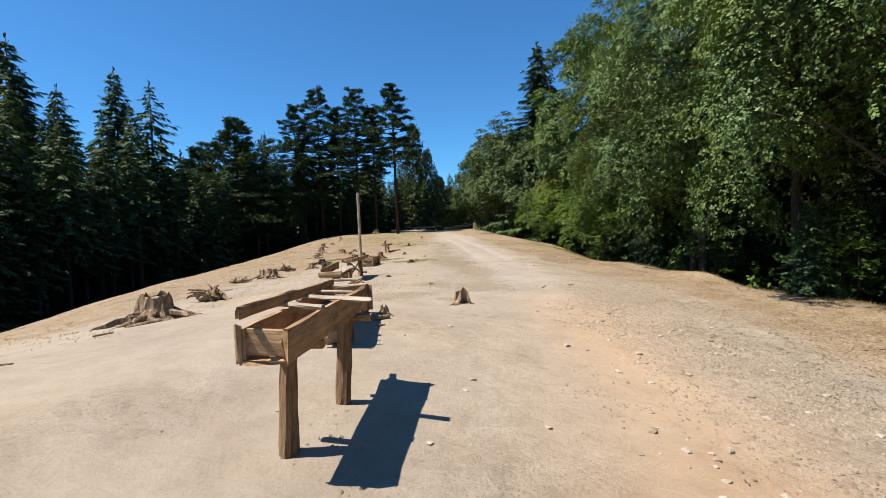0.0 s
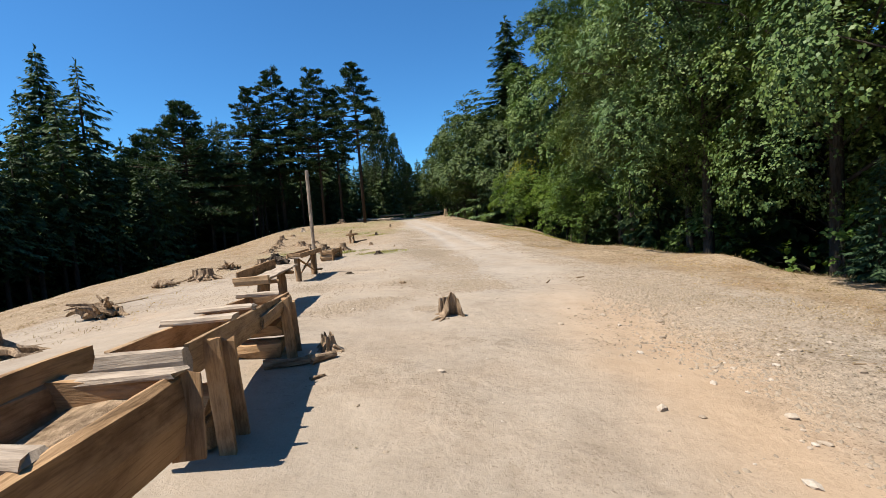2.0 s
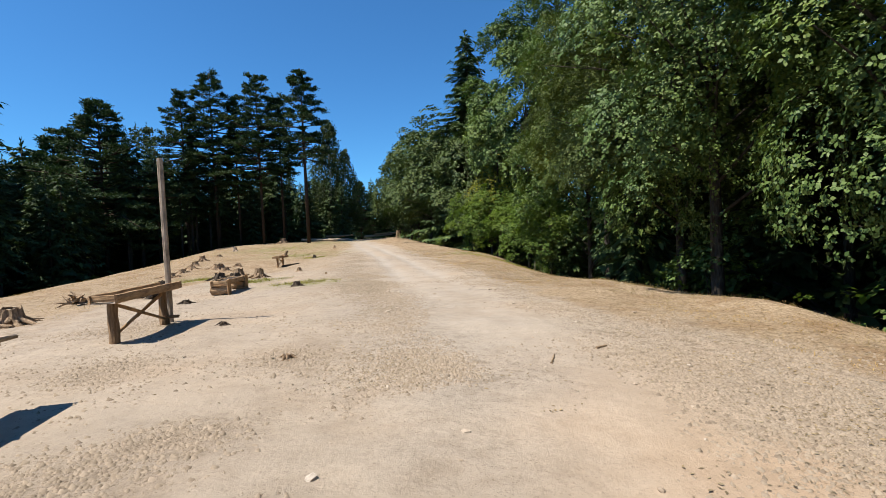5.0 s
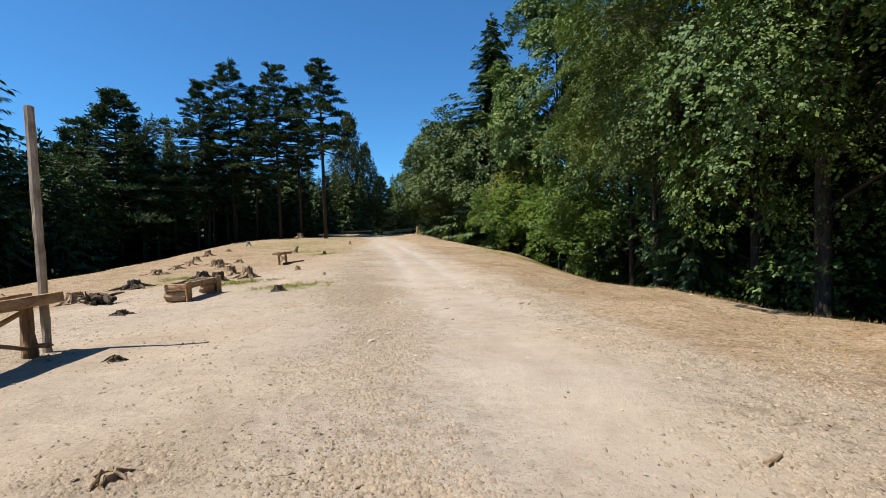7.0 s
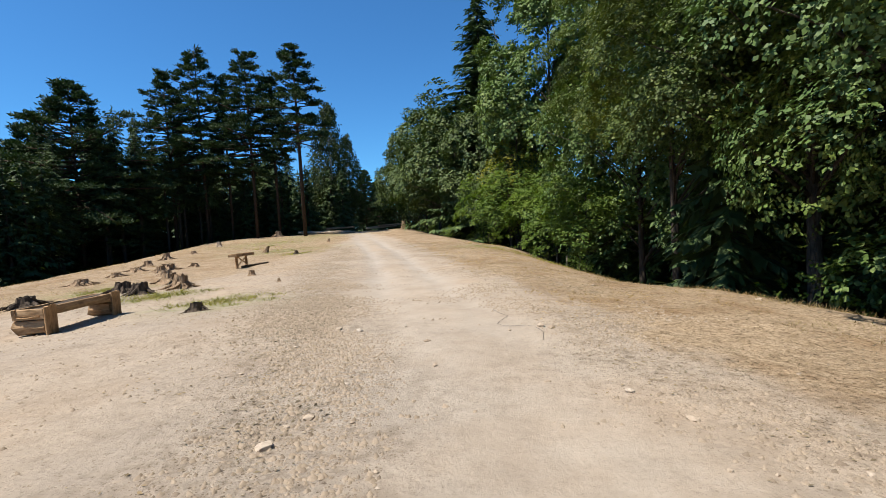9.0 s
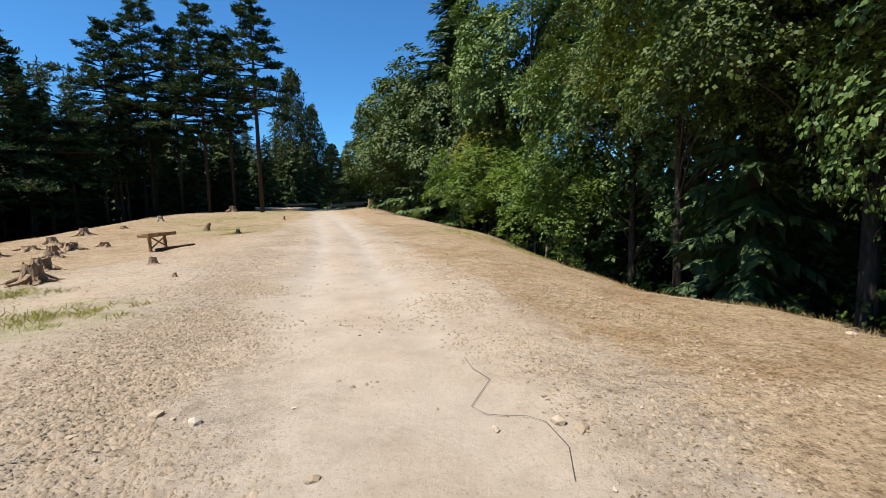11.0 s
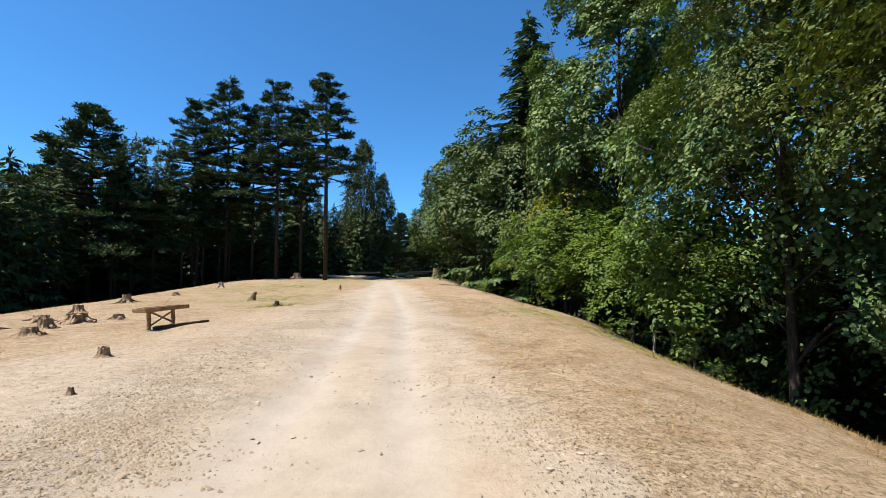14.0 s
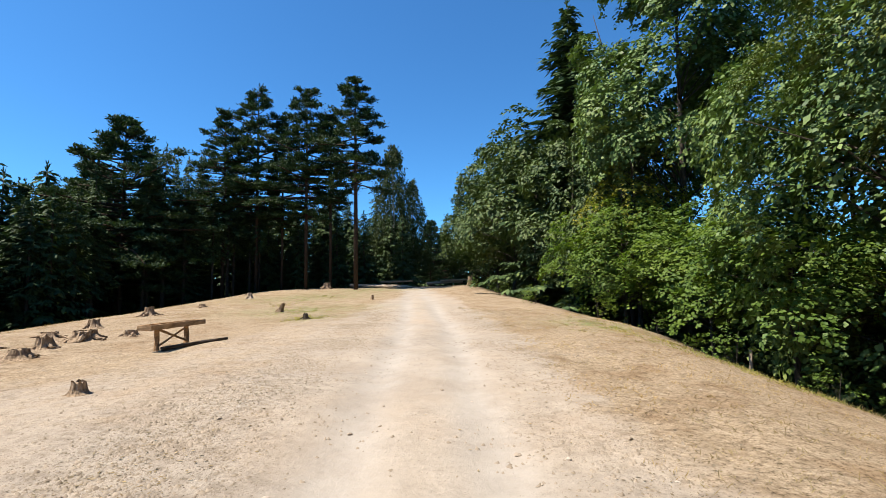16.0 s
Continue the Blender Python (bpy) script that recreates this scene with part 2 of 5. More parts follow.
def hills(x, y):
    x, y = np.asarray(x, float), np.asarray(y, float)
    q = np.exp(-(((y - 3) / 6) ** 2))
    yc = np.clip(y, -8, 60)
    z = -0.61 - 0.021 * np.clip(x, -25, 6) - 0.0193 * yc + 0.000562 * yc * yc + 0.045 * (np.clip(y, 60, 72) - 60) - 0.07 * (np.clip(y, 74, 125) - 74)
    z = z + q * (0.087 - 0.0885 * np.clip(x, -2, 3) - 0.056 * np.clip(-x - 2, 0, 6))
    near = 1 - ease(21.5, 26.5, y)
    right = np.maximum(0, x - 2.5)
    lip = 9.6 - 2.2 * ease(9, 15, y) - 0.9 * ease(16, 20, y)
    z = z - near * (0.05 * np.minimum(right, 14) + np.minimum(bowl(x - lip, 0.08, 4), 16))
    right = np.maximum(0, x - 2.5 + 0.25 * np.clip(y - 40, 0, 40))
    z = z - (1 - near) * np.minimum(bowl(right, 0.041 + 0.012 * ease(28, 34, y), 8), 22)
    z = z - 0.05 * np.clip(-x - 4.5, 0, 9) * (1 - ease(8, 22, y))
    z = z - 0.045 * np.clip(-x - 4, 0, 6) - 0.02 * np.clip(-x - 10, 0, 30)
    z = z - np.minimum(bowl(-x - (6.4 + 0.28 * np.clip(y, 0, 80)), 0.02, 11), 26)
    z = z + 0.24 * np.exp(-(((x - 8.1) / 1.0) ** 2) - ((y - 15.6) / 1.6) ** 2) - 0.85 * np.exp(-(((x - 9.5) / 0.8) ** 2) - ((y - 14.6) / 1.6) ** 2)
    return z


def lattice(x, y, seed):
    """Smooth value noise on a unit lattice."""
    xi, yi = np.floor(x).astype(np.int64), np.floor(y).astype(np.int64)
    fx, fy = x - xi, y - yi
    fx, fy = fx * fx * (3 - 2 * fx), fy * fy * (3 - 2 * fy)

    def h(a, b):
        n = (a * 374761393 + b * 668265263 + seed * 974634777) & 0x7FFFFFFF
        n = ((n ^ (n >> 13)) * 1274126177) & 0x7FFFFFFF
        return (n ^ (n >> 16)) % 65536 / 65536.0

    top = h(xi, yi) * (1 - fx) + h(xi + 1, yi) * fx
    low = h(xi, yi + 1) * (1 - fx) + h(xi + 1, yi + 1) * fx
    return top * (1 - fy) + low * fy - 0.5


ROAD_Y, ROAD_X = (-10, 9, 16, 24, 29, 35, 44, 60, 72, 110), (1.9, 1.8, 1.4, 0.05, -0.9, -2.0, -4.1, -7.9, -10.8, -19)


def road_offset(x, y):
    return x - np.interp(y, ROAD_Y, ROAD_X)


def height(x, y):
    x, y = np.asarray(x, float), np.asarray(y, float)
    calm = 1 / (1 + (np.abs(x) / 60) ** 2)
    z = hills(x, y) + calm * (0.10 * lattice(x / 2.7, y / 2.7, 1) + 0.05 * lattice(x / 0.9, y / 0.9, 2) + 0.022 * lattice(x / 0.33, y / 0.33, 3))
    o = road_offset(x, y)
    ruts = ease(14, 26, y)
    z = z - ruts * 0.05 * (np.exp(-(((o - 0.72) / 0.3) ** 2)) + np.exp(-(((o + 0.72) / 0.3) ** 2)))
    return z


def gz(x, y):
    return float(height(x, y))


def spaced(lo, hi, a, b, step, growth=1.16):
    """Lines every step between a and b, wider and wider outside."""
    mid = list(np.arange(a, b, step))
    for sign, end, line in ((1, hi, mid[-1]), (-1, lo, mid[0])):
        d = step
        while (line - end) * sign < 0:
            d *= growth
            line += sign * d
            mid.append(line)
    return np.sort(np.array(mid))


SCRAPES = ((-1.25, 8.7, 0.55), (-1.0, 9.25, 0.5), (-1.5, 8.2, 0.35), (-0.97, 11.6, 0.45), (0.0, 8.25, 0.25), (-2.9, 11.1, 0.5), (-4.6, 14.0, 0.7))


def gravel_mid(y):
    return np.interp(y, (10, 12, 16, 23), (-0.85, -1.0, -1.5, -2.2))


def make_ground():
    xs, ys = spaced(-1600, 1600, -11, 9.5, 0.105), spaced(-1500, 2200, -1.5, 42, 0.13)
    x, y = np.meshgrid(xs, ys)
    z = height(x, y)
    me = bpy.data.meshes.new("ground")
    n, k = x.shape
    i = np.arange(n * k).reshape(n, k)
    quads = np.stack([i[:-1, :-1], i[:-1, 1:], i[1:, 1:], i[1:, :-1]], -1).reshape(-1)
    me.vertices.add(n * k)
    me.vertices.foreach_set("co", np.stack([x, y, z], -1).astype(np.float32).ravel())
    me.loops.add(len(quads))
    me.loops.foreach_set("vertex_index", quads.astype(np.int32))
    me.polygons.add(len(quads) // 4)
    me.polygons.foreach_set("loop_start", np.arange(0, len(quads), 4, dtype=np.int32))
    me.update(calc_edges=True)
    o = road_offset(x, y)
    wob = 0.5 * lattice(x / 1.6, y / 1.6, 8) + 0.3 * lattice(x / 0.5, y / 0.5, 9)
    ruts = np.exp(-(((o - 0.72 + 0.3 * wob) / 0.36) ** 2)) + np.exp(-(((o + 0.72 + 0.3 * wob) / 0.36) ** 2))
    track = np.exp(-(((o + wob) / 1.35) ** 4))
    far = ease(17, 28, y)
    road = (1 - far) * track * ease(5, 13, y) * 0.55 + far * np.clip(ruts + 0.12 * track, 0, 1)
    right = ease(1.6, 3.4, o + wob * 1.6) * ease(9, 17, y) + ease(4.6, 7.0, x + wob) * (1 - ease(9, 17, y))
    left = 0.55 * ease(1.6, 3.6, -o + wob) * ease(20, 30, y) + ease(6.0, 10.0, -x + wob * 3) * 0.75
    grass = np.clip(np.maximum(right, left) + 0.5 * ease(45, 60, y) * (1 - track), 0, 1)
    gravel = np.clip(np.exp(-(((o - gravel_mid(y) + wob) / 0.75) ** 2)) * ease(9, 13, y) * (1 - ease(24, 32, y)) + np.exp(-(((o - 2.6 + wob) / 1.2) ** 2)) * (1 - ease(14, 22, y)) + 0.35 * np.exp(-(((o + 0.7 + wob) / 0.9) ** 2)) * (1 - ease(10, 14, y)), 0, 1)
    orange = np.clip(np.exp(-(((o - 0.9 + wob) / 1.1) ** 2)) * (1 - ease(7, 14, y)), 0, 1)
    green = np.zeros_like(x)
    for gx, gy, r in ((-6.3, 23.2, 1.0), (-3.6, 21.3, 1.1), (-10.5, 44.5, 3.5), (-16, 56, 5), (3.4, 38, 1.7), (-8, 40, 1.5), (-14, 66, 5), (-9.5, 26.0, 1.5)):
        green = np.maximum(green, np.exp(-((x - gx) ** 2 + (y - gy) ** 2) / r**2))
    scrape = np.zeros_like(x)
    for gx, gy, r in SCRAPES:
        scrape = np.maximum(scrape, np.exp(-((x - gx) ** 2 + (y - gy) ** 2) / r**2))
    # leaf litter mask; its edges also paint the wood's shade on the ground
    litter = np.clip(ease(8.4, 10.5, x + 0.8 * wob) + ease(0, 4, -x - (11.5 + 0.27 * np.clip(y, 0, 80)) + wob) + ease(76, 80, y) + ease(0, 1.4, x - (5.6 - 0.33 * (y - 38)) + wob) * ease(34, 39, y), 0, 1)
    rough = np.clip(0.1 + 0.8 * gravel + 0.55 * grass + 0.9 * np.clip(lattice(x / 1.8, y / 1.8, 61) + 0.5 * lattice(x / 0.6, y / 0.6, 62), 0, 1) + 0.32 * ease(9, 13, y) * (1 - track) - 0.5 * road * far + 0.8 * scrape, 0, 1)
    for name, v in (("rough", rough), ("scrape", scrape), ("road", road), ("grass", grass), ("gravel", gravel), ("orange", orange), ("green", green), ("litter", litter)):
        a = me.attributes.new(name, "FLOAT", "POINT")
        a.data.foreach_set("value", v.astype(np.float32).ravel())
    me.polygons.foreach_set("use_smooth", np.ones(len(me.polygons), dtype=bool))
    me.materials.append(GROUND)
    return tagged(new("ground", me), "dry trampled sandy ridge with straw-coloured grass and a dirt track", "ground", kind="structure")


make_ground()


# ---- building helpers ----
def thing(name, at, label, category, group=""):
    ob = new(name)
    ob.location = at
    return tagged(ob, label, category, group)


def part(name, bm, mat, parent, label="", smooth=False):
    """Links a bmesh as one mesh object under a thing or a part."""
    me = bpy.data.meshes.new(name)
    bmesh.ops.recalc_face_normals(bm, faces=bm.faces)
    bm.to_mesh(me)
    bm.free()
    me.materials.append(mat)
    if smooth:
        me.polygons.foreach_set("use_smooth", np.ones(len(me.polygons), dtype=bool))
    ob = new(name, me)
    ob.parent = parent
    return tagged(ob, label)


def along_axis(p, q, roll=0.0):
    """A pose at p whose x axis points to q."""
    d = Vector(q) - Vector(p)
    side = Vector((0, 0, 1)).cross(d)
    side = side.normalized() if side.length > 1e-4 else Vector((0, 1, 0))
    xa = d.normalized()
    m = Matrix((xa, side, xa.cross(side))).transposed().to_4x4()
    return Matrix.Translation(p) @ m @ Matrix.Rotation(roll, 4, "X"), d.length


def beam(name, p, q, w, h, mat, parent, wear=0.006, roll=0.0, label=""):
    """A worn board from p to q, w wide and h high, both in the world."""
    m, length = along_axis(p, q, roll)
    bm = bmesh.new()
    cuts = max(3, int(length / 0.16))
    rings = []
    prof = [(-1, -1), (0, -1), (1, -1), (1, 0), (1, 1), (0, 1), (-1, 1), (-1, 0)]
    ch = min(w, h) * 0.12
    sd = random.random() * 90
    for i in range(cuts + 1):
        xx = length * i / cuts
        ring = []
        for a, b in prof:
            yy, zz = a * w / 2, b * h / 2
            if a and b:
                yy -= a * ch * random.uniform(0.5, 1.6)
                zz -= b * ch * random.uniform(0.5, 1.6)
            n = noise.noise_vector((xx * 3 + sd, a * 2.0, b * 2.0))
            end = (random.uniform(-1, 1) * wear * 3) if i in (0, cuts) else 0
            ring.append(bm.verts.new((xx + end, yy + n.y * wear * 1.5, zz + n.z * wear * 1.5)))
        rings.append(ring)
    for r, s in zip(rings, rings[1:]):
        for j in range(8):
            bm.faces.new((r[j], r[(j + 1) % 8], s[(j + 1) % 8], s[j]))
    bm.faces.new(rings[0][::-1])
    bm.faces.new(rings[-1])
    ob = part(name, bm, mat, parent, label)
    ob.matrix_basis = Matrix.Translation(-Vector(parent.location)) @ m
    return ob


def tube(bm, pts, radii, sides=8, rough=0.0, seed=0.0):
    """A closed tapering tube through points, with an uneven skin."""
    rings = []
    for i, (p, r) in enumerate(zip(pts, radii)):
        p = Vector(p)
        d = (Vector(pts[min(i + 1, len(pts) - 1)]) - Vector(pts[max(i - 1, 0)])).normalized()
        u = d.orthogonal().normalized() if abs(d.z) < 0.9 else Vector((1, 0, 0)).cross(d).normalized()
        v = d.cross(u)
        ring = []
        for j in range(sides):
            a = 2 * math.pi * j / sides
            k = r * (1 + rough * noise.noise((math.cos(a) * 1.4 + seed, math.sin(a) * 1.4, i * 0.5 + seed)))
            ring.append(bm.verts.new(p + u * (math.cos(a) * k) + v * (math.sin(a) * k)))
        rings.append(ring)
    for a, b in zip(rings, rings[1:]):
        for j in range(sides):
            bm.faces.new((a[j], a[(j + 1) % sides], b[(j + 1) % sides], b[j]))
    bm.faces.new(rings[0][::-1])
    bm.faces.new(rings[-1])


def log(name, p, q, r1, r2, mat, parent, label="", bend=0.0):
    """A rough pole from p to q in the world; its own z axis runs along it."""
    p, q = Vector(p), Vector(q)
    length = (q - p).length
    m = Matrix.Translation(p - Vector(parent.location)) @ (q - p).to_track_quat("Z", "Y").to_matrix().to_4x4()
    bm = bmesh.new()
    n = max(6, int(length / 0.12))
    n = min(n, 24)
    sd = random.random() * 50
    tube(bm, [(bend * math.sin(math.pi * i / n) + 0.15 * r1 * noise.noise((i * 0.5, sd, 0)), 0.15 * r1 * noise.noise((i * 0.5, sd, 5)), length * i / n) for i in range(n + 1)], [r1 + (r2 - r1) * i / n for i in range(n + 1)], 12, 0.35, sd)
    ob = part(name, bm, mat, parent, label)
    ob.matrix_basis = m
    return ob


def lerp(a, b, s):
    return Vector(a) + (Vector(b) - Vector(a)) * s


UP = Vector((0, 0, 1))
TROUGHS = "wooden feeding troughs on the ridge"


# ---- feeding troughs ----
def trough_high():
    nr, fr = Vector((0.125, 1.146, 0.357)), Vector((0.007, 2.878, 0.372))
    u = (fr - nr).normalized()
    n = Vector((-u.y, u.x, 0)).normalized()
    t = thing("feeding_trough", (-0.1, 1.9, gz(-0.1, 1.9)), "long weathered plank feeding trough raised on rough pole legs", "trough", TROUGHS)
    nl, fl = nr + n * 0.25 + UP * 0.012, fr + n * 0.33 + UP * 0.01
    half = UP * 0.1
    beam("side_plank", nr - half, fr - half, 0.045, 0.205, PLANK_BROWN, t, 0.009)
    beam("side_plank", nl - half, fl - half, 0.04, 0.19, PLANK, t)
    beam("bottom_board", lerp(nr, nl, 0.5) - UP * 0.19, lerp(fr, fl, 0.5) - UP * 0.19, 0.25, 0.028, PLANK_BROWN, t)
    beam("litter_fill", lerp(nr, nl, 0.5) - UP * 0.13 + u * 1.25, lerp(fr, fl, 0.5) - UP * 0.1 - u * 0.04, 0.26, 0.07, STUMP, t, 0.02)
    beam("end_board", nl - UP * 0.085 + u * 0.03 - n * 0.012, nr - UP * 0.085 + u * 0.03 + n * 0.018, 0.03, 0.15, PLANK, t)
    beam("end_board", fl - UP * 0.09 - n * 0.01 - u * 0.03, fr - UP * 0.09 + n * 0.02 - u * 0.03, 0.035, 0.18, PLANK_BROWN, t, 0.012)
    beam("corner_batten", nl + n * 0.016 - UP * 0.19, nl + n * 0.016 + UP * 0.01, 0.03, 0.035, PLANK, t)
    a, b = Vector((-0.083, 1.053, 0.462)), Vector((-0.36, 2.98, 0.39))
    beam("rail", a, b, 0.032, 0.07, PLANK_BROWN, t)
    for s, p, w, h in ((0.33, (0.11, 1.69, 0.372), 0.075, 0.035), (0.56, (0.3, 2.11, 0.352), 0.075, 0.03), (0.74, (0.035, 2.45, 0.368), 0.07, 0.03), (0.93, (0.03, 2.83, 0.385), 0.06, 0.028)):
        beam("crossbar", lerp(a, b, s) - UP * 0.035 + n * 0.02, p, w, h, GREY_WOOD, t)
    for (x, y), z, r in (((-0.13, 1.56), 0.15, 0.058), ((-0.095, 2.44), 0.15, 0.06)):
        log("leg", (x, y, gz(x, y) - 0.06), (x + 0.06, y - 0.02, z), r * 1.05, r * 0.9, POLE, t)
        beam("bearer", Vector((x + 0.25, y + 0.08, z - 0.005)), Vector((x - 0.2, y + 0.05, z - 0.005)), 0.075, 0.06, PLANK_BROWN, t)
    beam("corner_strap", fr - n * 0.02 - UP * 0.215 - u * 0.05, fr - n * 0.02 + UP * 0.0 - u * 0.03, 0.008, 0.09, PLANK_BROWN, t, 0.004, 1.57)


def trough_low():
    nr, fr = Vector((-0.682, 3.855, 0.188)), Vector((-1.178, 6.176, 0.067))
    u = (fr - nr).normalized()
    n = Vector((-u.y, u.x, 0)).normalized()
    t = thing("feeding_trough", (-1.1, 5.0, gz(-1.1, 5.0)), "low weathered plank feeding trough resting on boxed timber blocks", "trough", TROUGHS)
    nl, fl = nr + n * 0.36, fr + n * 0.36
    half = UP * 0.09
    beam("side_plank", nr - half, fr - half, 0.034, 0.185, PLANK, t)
    beam("side_plank", nl - half, fl - half, 0.034, 0.185, PLANK, t)
    beam("bottom_board", lerp(nr, nl, 0.5) - UP * 0.175, lerp(fr, fl, 0.5) - UP * 0.175, 0.33, 0.03, PLANK_BROWN, t)
    beam("patch_plank", lerp(nr, fr, 0.52) - n * 0.034 - UP * 0.12, lerp(nr, fr, 0.97) - n * 0.034 - UP * 0.07, 0.026, 0.1, PLANK, t)
    beam("end_board", nl + n * 0.08 - UP * 0.07 - u * 0.03, nr - n * 0.02 - UP * 0.07 - u * 0.03, 0.06, 0.13, GREY_WOOD, t)
    beam("end_board", fl - UP * 0.08 - u * 0.02 - n * 0.01, fr - UP * 0.08 - u * 0.02 + n * 0.018, 0.03, 0.14, PLANK, t)
    for s, over in ((0.285, 0.03), (0.5, 0.0), (0.9, -0.03)):
        beam("crossbar", lerp(nl, fl, s + 0.015) + n * 0.07 + UP * 0.02, lerp(nr, fr, s) - n * over + UP * 0.022, 0.085, 0.05, GREY_WOOD, t)
    for s, s2 in ((0.08, 0.18), (0.82, 0.92)):
        for k, top in ((s, 0.1), (s2, -0.03)):
            p = lerp(nr, fr, k) - n * 0.05
            foot = gz(p.x, p.y) - 0.05
            beam("stake", (p.x + 0.03, p.y, foot), (p.x, p.y, p.z - 0.06 + top * 0.4), 0.032, 0.095, PLANK_BROWN, t, roll=0.22)
        a, b = lerp(nr, fr, (s + s2) / 2), lerp(nl, fl, (s + s2) / 2)
        base = gz(a.x, a.y)
        for lay in range(2):
            z = base + 0.09 + lay * 0.18
            beam("block", (a.x + n.x * 0.02, a.y, z), (b.x - n.x * -0.06, b.y, z), 0.3 - 0.05 * lay, 0.165, PLANK_BROWN, t, 0.012)


def trough_bench():
    l1, l2 = Vector((-2.337, 7.95, 0)), Vector((-2.6, 9.12, 0))
    u = (l2 - l1).normalized()
    n = Vector((-u.y, u.x, 0))
    t = thing("feeding_trough", (-2.45, 8.5, gz(-2.45, 8.5)), "short plank feeding trough on two thick log legs", "trough", TROUGHS)
    top = 0.03
    a, b = l1 - u * 0.24 - n * 0.1 + UP * top, l2 + u * 0.86 - n * 0.1 + UP * (top - 0.02)
    beam("flat_board", a + n * 0.1, b + n * 0.1, 0.29, 0.045, GREY_WOOD, t, 0.008)
    beam("side_plank", a + n * 0.36 + UP * 0.045, b + n * 0.36 + UP * 0.055 - u * 0.1, 0.034, 0.18, PLANK_BROWN, t)
    beam("bottom_board", a + n * 0.2 - UP * 0.05, b + n * 0.2 - UP * 0.05 - u * 0.05, 0.3, 0.03, PLANK_BROWN, t)
    beam("end_board", a + n * 0.41 - u * 0.03, a - n * 0.06 - u * 0.03, 0.055, 0.12, PLANK, t)
    for l, r in ((l1, 0.082), (l2, 0.078)):
        log("leg", (l.x, l.y, gz(l.x, l.y) - 0.06), (l.x - n.x * 0.0, l.y + u.y * 0.02, top - 0.1), r * 1.08, r * 0.95, POLE, t)
        beam("bearer", (l.x - n.x * 0.17, l.y - n.y * 0.17 + 0.09, top - 0.075), (l.x + n.x * 0.25, l.y + n.y * 0.25 + 0.09, top - 0.075), 0.08, 0.06, PLANK_BROWN, t)


def post_table():
    a, b = Vector((-3.72, 12.78, 0)), Vector((-3.86, 14.22, 0))
    u = (b - a).normalized()
    n = Vector((-u.y, u.x, 0))
    t = thing("feeding_trough", (-3.79, 13.3, gz(-3.79, 13.3)), "narrow plank trough table with crossed braces and round legs", "trough", TROUGHS)
    top = 0.0
    p, q = a - u * 0.2 - n * 0.06 + UP * top, b + u * 0.3 - n * 0.06 + UP * (top + 0.01)
    beam("side_plank", p, q, 0.045, 0.13, PLANK, t)
    beam("side_plank", p + n * 0.36, q + n * 0.36, 0.04, 0.12, PLANK, t)
    beam("bottom_board", p + n * 0.18 - UP * 0.05, q + n * 0.18 - UP * 0.05, 0.32, 0.03, GREY_WOOD, t)
    beam("end_board", p + n * 0.0 + u * 0.03, p + n * 0.36 + u * 0.03, 0.035, 0.11, PLANK, t)
    for l, off in ((a, 0.1), (b, 0.1)):
        f = l + n * (off * 1.15)
        g = l + n * (off * 0.9 + 0.03)
        log("leg", (f.x, f.y, gz(f.x, f.y) - 0.05), (g.x, g.y, top - 0.05), 0.075, 0.062, POLE, t)
    ga, gb = gz(a.x, a.y), gz(b.x, b.y)
    for z1, z2, o in ((ga + 0.12, top - 0.1, 0.05), (top - 0.1, gb + 0.1, 0.085)):
        beam("brace", a + n * (0.16 - o) + UP * z1, b + n * (0.16 - o) + UP * z2, 0.03, 0.05, PLANK_BROWN, t)
    beam("bearer", b - n * 0.12 + UP * (gb + 0.14), b + n * 0.2 + UP * (gb + 0.14) + u * 0.03, 0.06, 0.05, PLANK_BROWN, t)
    m = thing("wooden_post", (-4.03, 14.5, gz(-4.03, 14.5)), "tall grey squared wooden post standing beside the trough table", "post")
    beam("shaft", (-4.03, 14.5, gz(-4.03, 14.5) - 0.1), (-4.0, 14.42, 2.3), 0.1, 0.085, GREY_WOOD, m, 0.004)


